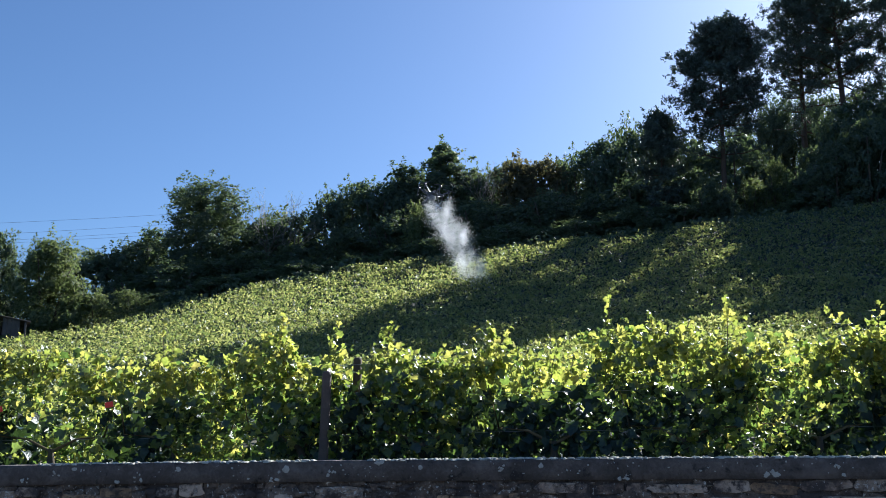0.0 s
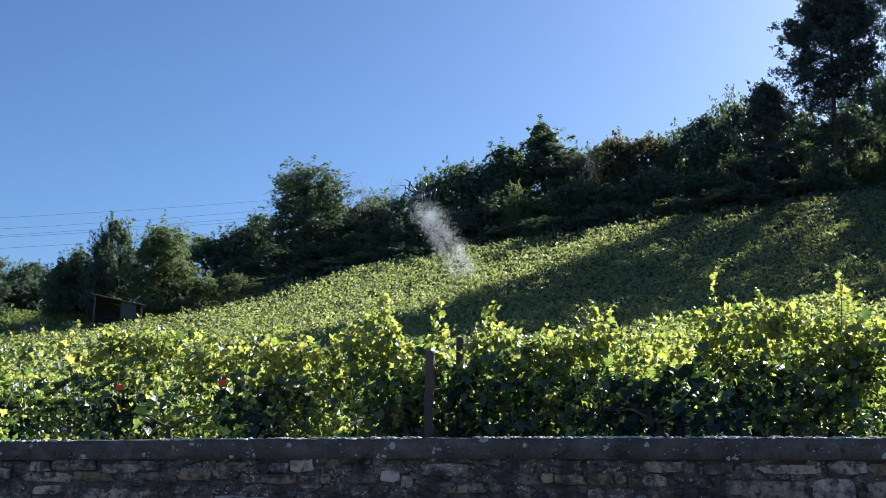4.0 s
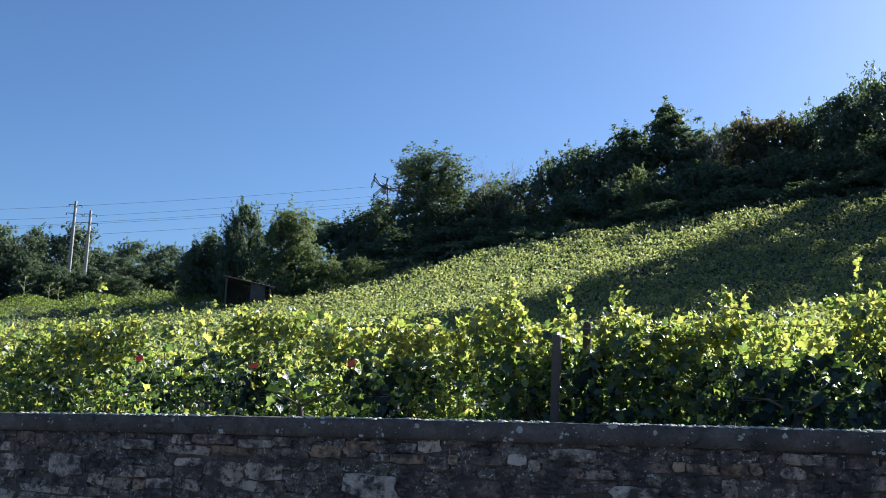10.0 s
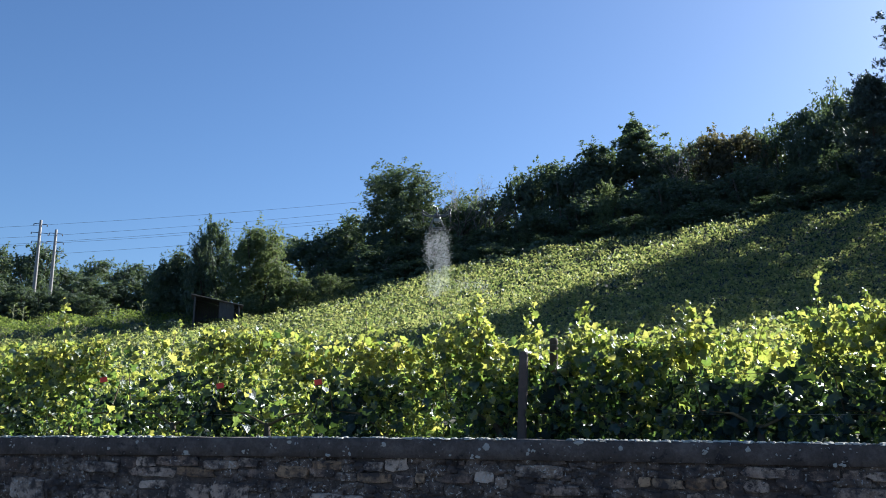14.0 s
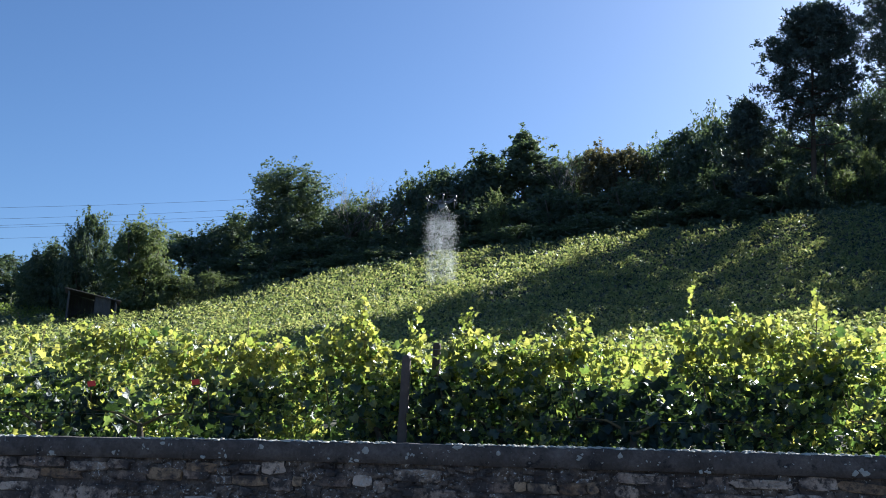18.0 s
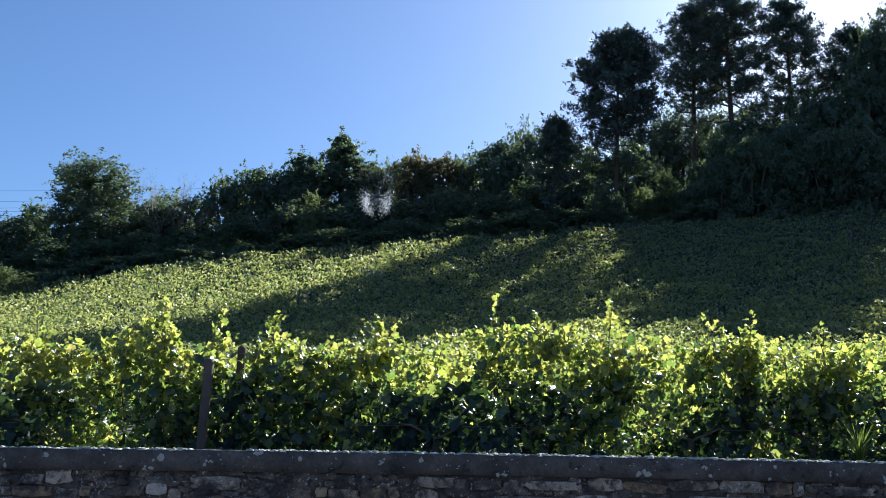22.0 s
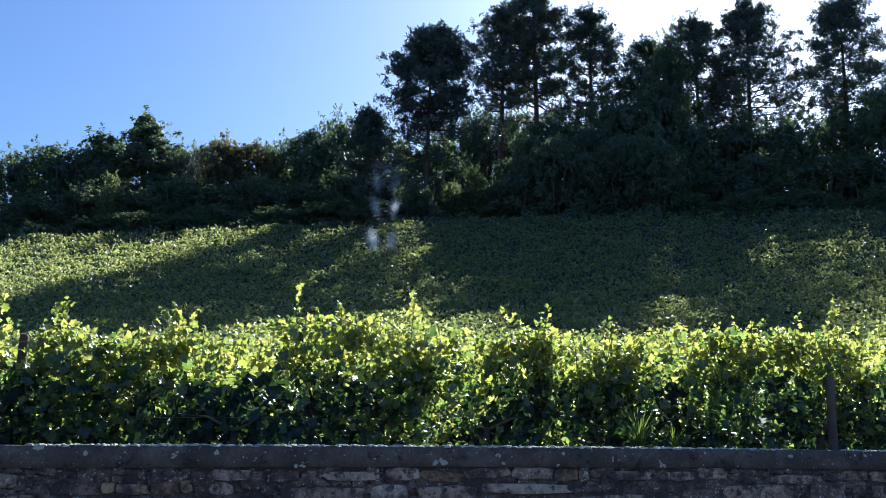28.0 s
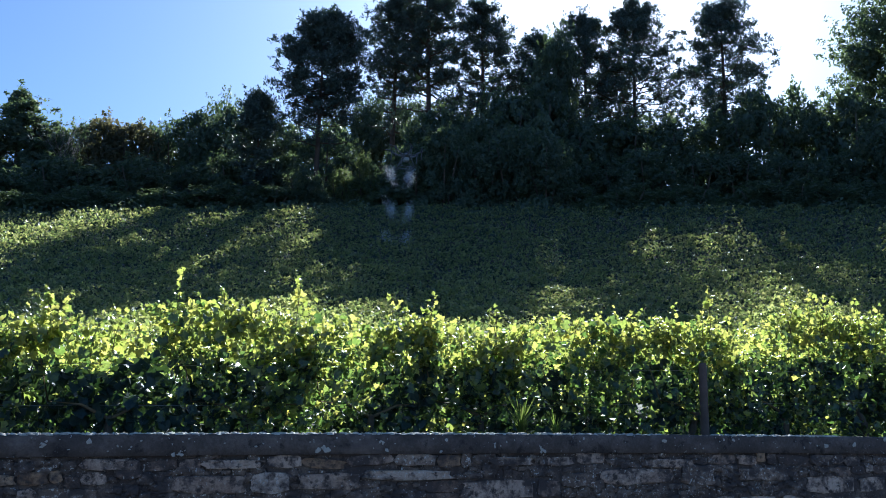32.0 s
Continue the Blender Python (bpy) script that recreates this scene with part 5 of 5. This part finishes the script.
# ---- power line ----
def power_line():
    def pylon(az, d, el, label):
        x, y = polar(az, d)
        z0 = hill_at(x, y)
        h = 1.6 + d * math.tan(radians(el)) - z0
        pole = new("power_pole")
        pole.matrix_world = pose(x, y, z0, 0, 0, 35)
        tagged(pole, label, "utility pole", "power poles")
        piece("shaft", tubes_mesh("shaft", [tube([(0, 0, -0.4), (0, 0, h * 0.5), (0, 0, h)], [0.18, 0.155, 0.12], 10)], M_CONCRETE), pole)
        ends = []
        for dz, half in ((0.35, 0.55), (1.15, 0.7), (1.95, 0.6)):
            part("cross_arm", box_bm(2 * half, 0.055, 0.055, (0, 0.0, h - dz), 0.008), M_CABLE, pole)
            for sd in (-1, 1):
                piece("insulator", tubes_mesh("insulator", [tube([(sd * half, 0, h - dz), (sd * half, 0, h - dz - 0.1), (sd * half, 0, h - dz - 0.2)], [0.025, 0.05, 0.03], 6)], M_CABLE), pole)
                ends.append(pole.matrix_world @ Vector((sd * half, 0, h - dz - 0.2)))
        return ends

    e1 = pylon(-35.45, 90, 10.75, "pale concrete power pole with short cross-arms")
    e2 = pylon(-34.6, 91, 10.3, "pale concrete power pole with short cross-arms")
    right = [polar(16, 150) + (47.6 - 0.95 * i,) for i in range(5)]
    left = [polar(-58, 125) + (18.0 - 1.0 * i,) for i in range(5)]
    starts = [e1[0], e1[3], e1[4], e2[2], e2[5]]
    for far in (right, left):
        for a, b in zip(starts, far):
            a, b = Vector(a), Vector(b)
            pts = [a.lerp(b, t) - Vector((0, 0, 4 * t * (1 - t) * (2.2 if far is right else 0.8))) for t in np.linspace(0, 1, 15)]
            tagged(new("power_cable", tubes_mesh("power_cable", [tube(pts, [0.011] * 15, 5)], M_CABLE)), "thin dark power cable strung between poles", "cable", "power cables")


power_line()


# ---- the spraying drone ----
def drone():
    d = new("drone")
    tagged(d, "large grey crop-spraying drone with six rotors, flying over the vines", "drone")
    part("body", box_bm(0.42, 0.6, 0.16, (0, 0, 0.08), 0.05), M_SHELL, d)
    part("tank", box_bm(0.34, 0.4, 0.26, (0, 0.02, -0.15), 0.07), M_TANK, d, "clouded grey liquid tank")
    part("battery", box_bm(0.16, 0.28, 0.13, (0, -0.05, 0.225), 0.03), M_CARBON, d)
    part("antenna", box_bm(0.02, 0.02, 0.24, (0.12, 0.2, 0.26), 0.004), M_CARBON, d)
    rotors = []
    for k in range(6):
        a = radians(30 + 60 * k)
        tip = Vector((math.cos(a) * 0.92, math.sin(a) * 0.92, 0.34))
        piece("arm", tubes_mesh("arm", [tube([(math.cos(a) * 0.2, math.sin(a) * 0.2, 0.08), (math.cos(a) * 0.5, math.sin(a) * 0.5, 0.12), tip], [0.05, 0.04, 0.036], 8)], M_SHELL), d)
        piece("motor", tubes_mesh("motor", [tube([tip - Vector((0, 0, 0.07)), tip + Vector((0, 0, 0.07))], [0.065, 0.06], 10)], M_CARBON), d)
        bm = bmesh.new()
        for sgn in (-1, 1):
            box_bm(0.4, 0.065, 0.012, (sgn * 0.23, 0, 0), 0, bm, Euler((sgn * 0.22, 0, 0)).to_matrix().to_4x4())
        r = part("rotor", bm, M_SHELL, d)
        rotors.append((r, tip + Vector((0, 0, 0.1)), 1 if k % 2 else -1, 35 * k))
        noz = [tip + Vector((0, 0, -0.05)), tip + Vector((0, 0, -0.52))]
        piece("nozzle", tubes_mesh("nozzle", [tube(noz, [0.016, 0.034], 6)], M_SHELL), d)
    for sx in (-1, 1):
        for sy in (-1, 1):
            piece("landing_leg", tubes_mesh("landing_leg", [tube([(sx * 0.16, sy * 0.24, 0.0), (sx * 0.46, sy * 0.3, -0.66)], [0.03, 0.024], 6)], M_SHELL), d)
        piece("skid", tubes_mesh("skid", [tube([(sx * 0.46, -0.5, -0.66), (sx * 0.46, 0.5, -0.66)], [0.026, 0.026], 6)], M_CARBON), d)
    for sy in (-1, 1):
        piece("cross_bar", tubes_mesh("cross_bar", [tube([(-0.46, sy * 0.3, -0.66), (0.46, sy * 0.3, -0.66)], [0.024, 0.024], 6)], M_SHELL), d)
    return d, rotors


DRONE, ROTORS = drone()


# seconds, azimuth and elevation of the drone as degrees, nose turn, bank
DRONE_D = 54.0
FLIGHT = [
    (0.0, -0.71, 15.06, 25, 12),
    (1.0, -2.47, 14.73, 25, 11),
    (2.0, -4.45, 14.38, 25, 11),
    (3.0, -6.08, 14.17, 25, 10),
    (5.5, -10.27, 13.62, 25, 7),
    (6.0, -11.06, 13.57, 25, 6),
    (6.5, -11.93, 13.57, 25, 5),
    (7.0, -13.02, 13.59, 25, 4),
    (7.5, -14.00, 13.55, 25, 3),
    (8.0, -14.76, 13.45, 25, 2),
    (8.5, -15.42, 13.34, 23, 8),
    (9.0, -16.09, 13.24, 22, 14),
    (9.5, -16.85, 13.13, 20, 20),
    (10.0, -17.45, 12.98, 18, 20),
    (10.5, -17.62, 12.84, 17, 20),
    (11.0, -17.36, 12.69, 15, 20),
    (11.5, -16.73, 12.50, 14, 15),
    (12.0, -15.82, 12.34, 12, 9),
    (12.5, -14.80, 12.26, 12, 4),
    (13.0, -13.81, 12.23, 12, 2),
    (13.5, -13.00, 12.27, 12, -1),
    (14.0, -12.30, 12.43, 12, -3),
    (14.5, -11.49, 12.69, 11, -3),
    (16.5, -7.87, 13.26, 11, -3),
    (17.0, -6.79, 13.40, 11, -4),
    (18.0, -5.12, 13.68, 10, -4),
    (19.0, -3.34, 13.83, 10, -4),
    (20.0, -1.69, 14.12, 10, -4),
    (20.5, -0.50, 14.22, 8, -2),
    (21.0, 0.42, 14.31, 5, 0),
    (21.5, 1.31, 14.45, 2, 2),
    (22.0, 2.29, 14.53, 0, 4),
    (22.5, 3.42, 14.59, -0, 2),
    (23.0, 4.56, 14.69, -0, 0),
    (23.5, 5.56, 14.78, -1, 0),
    (24.0, 6.54, 14.84, -1, 0),
    (24.5, 7.56, 14.94, -1, 0),
    (25.0, 8.54, 15.10, -2, 0),
    (25.5, 9.55, 15.24, -2, 1),
    (27.5, 13.88, 16.04, -3, 1),
    (28.0, 14.78, 16.05, -3, 1),
    (28.5, 15.73, 16.07, -3, 1),
    (29.0, 16.76, 16.11, -4, 1),
    (29.5, 17.75, 16.12, -4, 1),
    (30.0, 18.60, 16.18, -4, 2),
    (31.5, 21.71, 15.82, -5, 2),
    (32.0, 22.78, 16.21, -5, 2),
]


def drone_pose(t):
    ts = [r[0] for r in FLIGHT]
    az, el, turn, bank = (float(np.interp(t, ts, [r[k] for r in FLIGHT])) for k in (1, 2, 3, 4))
    az -= min(t, 0) * 1.55
    x, y = polar(az, DRONE_D)
    return x, y, 1.6 + DRONE_D * math.tan(radians(el)), turn, bank


def mist_mesh(seed, n, length, lit_wisp=False, narrow=1.0):
    """Drops of spray let go together: a soft cloud of tiny beads under the nozzles, or two thin wisps shaped as its
    sunlit parts.
    """
    rng = np.random.default_rng(seed)
    noz = np.array([(math.cos(radians(a)) * 0.92, math.sin(radians(a)) * 0.92) for a in ((150, 30) if lit_wisp else (30, 150, 210, 330, 90, 270))])
    share = rng.dirichlet(np.full(len(noz), 5.0))
    c = np.zeros((n, 3))
    c[:, :2] = noz[rng.choice(len(noz), n, p=share)] * rng.uniform(0.55, 1.05, (n, 1)) * narrow + rng.normal(0, 0.17 if lit_wisp else 0.22 * narrow, (n, 2))
    c[:, 2] = rng.triangular(-length / 2, 0, length / 2, n) + (0.9 - 0.7 * (1 - np.abs(c[:, 0])) if lit_wisp else 0)
    # puffs: the drops gather in veils
    veil = 0.5 * np.sin(5.0 * c[:, 0] + seed + 2.0 * np.sin(2.3 * c[:, 2])) * np.sin(4.0 * c[:, 1] + 1.7 * c[:, 2])
    c = c[rng.random(n) < np.clip(0.75 + 0.7 * veil, 0.3, 1)]
    # drops of the wisps are larger, to look sunlit while in shadow
    v, f = leaves(c, rng.uniform(0.004, 0.0105, len(c)) * (1.4 if lit_wisp else 1.1), np.zeros((len(c), 3)) + 0.01, 1.0, SMALL, SMALL_F, rng)
    return mesh_of("spray", v, f, M_MIST)


PERIOD, CLOUDS, WIND = 1.4, 9, 1.7


def spray_rows(phase, pauses):
    """One cloud of drops: it leaves the nozzles, falls, sinks into the vines, and the next lot leaves the nozzles."""
    rows, t = [], phase - PERIOD

    def fall(t0):
        x, y, z, turn, _ = drone_pose(t0)
        low = hill_at(x, y) - 3.2
        return [(t0 + PERIOD * q, pose(x + WIND * PERIOD * q, y, (z - 0.7) * (1 - q ** 1.25) + low * q ** 1.25, 0, 0, turn)) for q in (0.02, 0.06, 0.14, 0.3, 0.5, 0.7, 0.86, 0.94, 0.975)]

    held = False
    while t < 32.0:
        if any(a <= t < b for a, b in pauses):
            held = True
        else:
            if held and rows:
                rows.append((t - 0.04, rows[-1][1]))
            held = False
            rows += fall(t)
        t += PERIOD
    # rows before the start are cut at the start
    m0 = [r for r in rows if r[0] <= 0.0]
    m1 = [r for r in rows if r[0] > 0.0]
    if m0:
        a, b = m0[-1], m1[0]
        q = (0.0 - a[0]) / (b[0] - a[0])
        first = a[1].lerp(b[1], q)
    else:
        first = m1[0][1]
    inside = [r for r in m1 if r[0] < 31.9]
    rest = [r for r in m1 if r[0] >= 31.9]
    last = rest[0][1] if rest else inside[-1][1]
    if rest and inside:
        a, b = inside[-1], rest[0]
        last = a[1].lerp(b[1], (32.0 - a[0]) / max(b[0] - a[0], 0.01)) if b[0] > 32 else b[1]
    return [(0.0, first)] + [r for r in inside if r[0] > 0.04] + [(32.0, last)]


def spray():
    made = []
    for k in range(CLOUDS):
        # after 21.3 s only wisps remain, standing for the spray that catches sun
        for n, pauses, lit_wisp in ((26000, ((6.9, 14.0), (21.3, 40.0)), False), (16000, ((0.0, 11.3), (14.0, 40.0)), False), (24000, ((0.0, 21.7),), True)):
            if lit_wisp and k % 2:
                continue
            ob = new("spray", mist_mesh(100 + k + n, n, 1.5 if lit_wisp else 1.6, lit_wisp, 0.7 if n == 16000 else 0.87))
            tagged(ob, "fine white mist of spray falling onto the vines", "spray", "falling spray", "stuff")
            made.append((ob, k * PERIOD / CLOUDS, pauses))
    return made


SPRAY = spray()


def motions():
    walk(DRONE, [(r[0], pose(*drone_pose(r[0])[:3], 0, r[4], r[3])) for r in FLIGHT])
    for r, at, way, ph in ROTORS:
        walk(r, [(t, Matrix.Translation(at) @ pose(0, 0, 0, 0, 0, ph + way * 80 * i)) for i, t in enumerate(np.arange(0, 32.01, 0.5))])
    for ob, phase, pauses in SPRAY:
        walk(ob, spray_rows(phase, pauses))


motions()
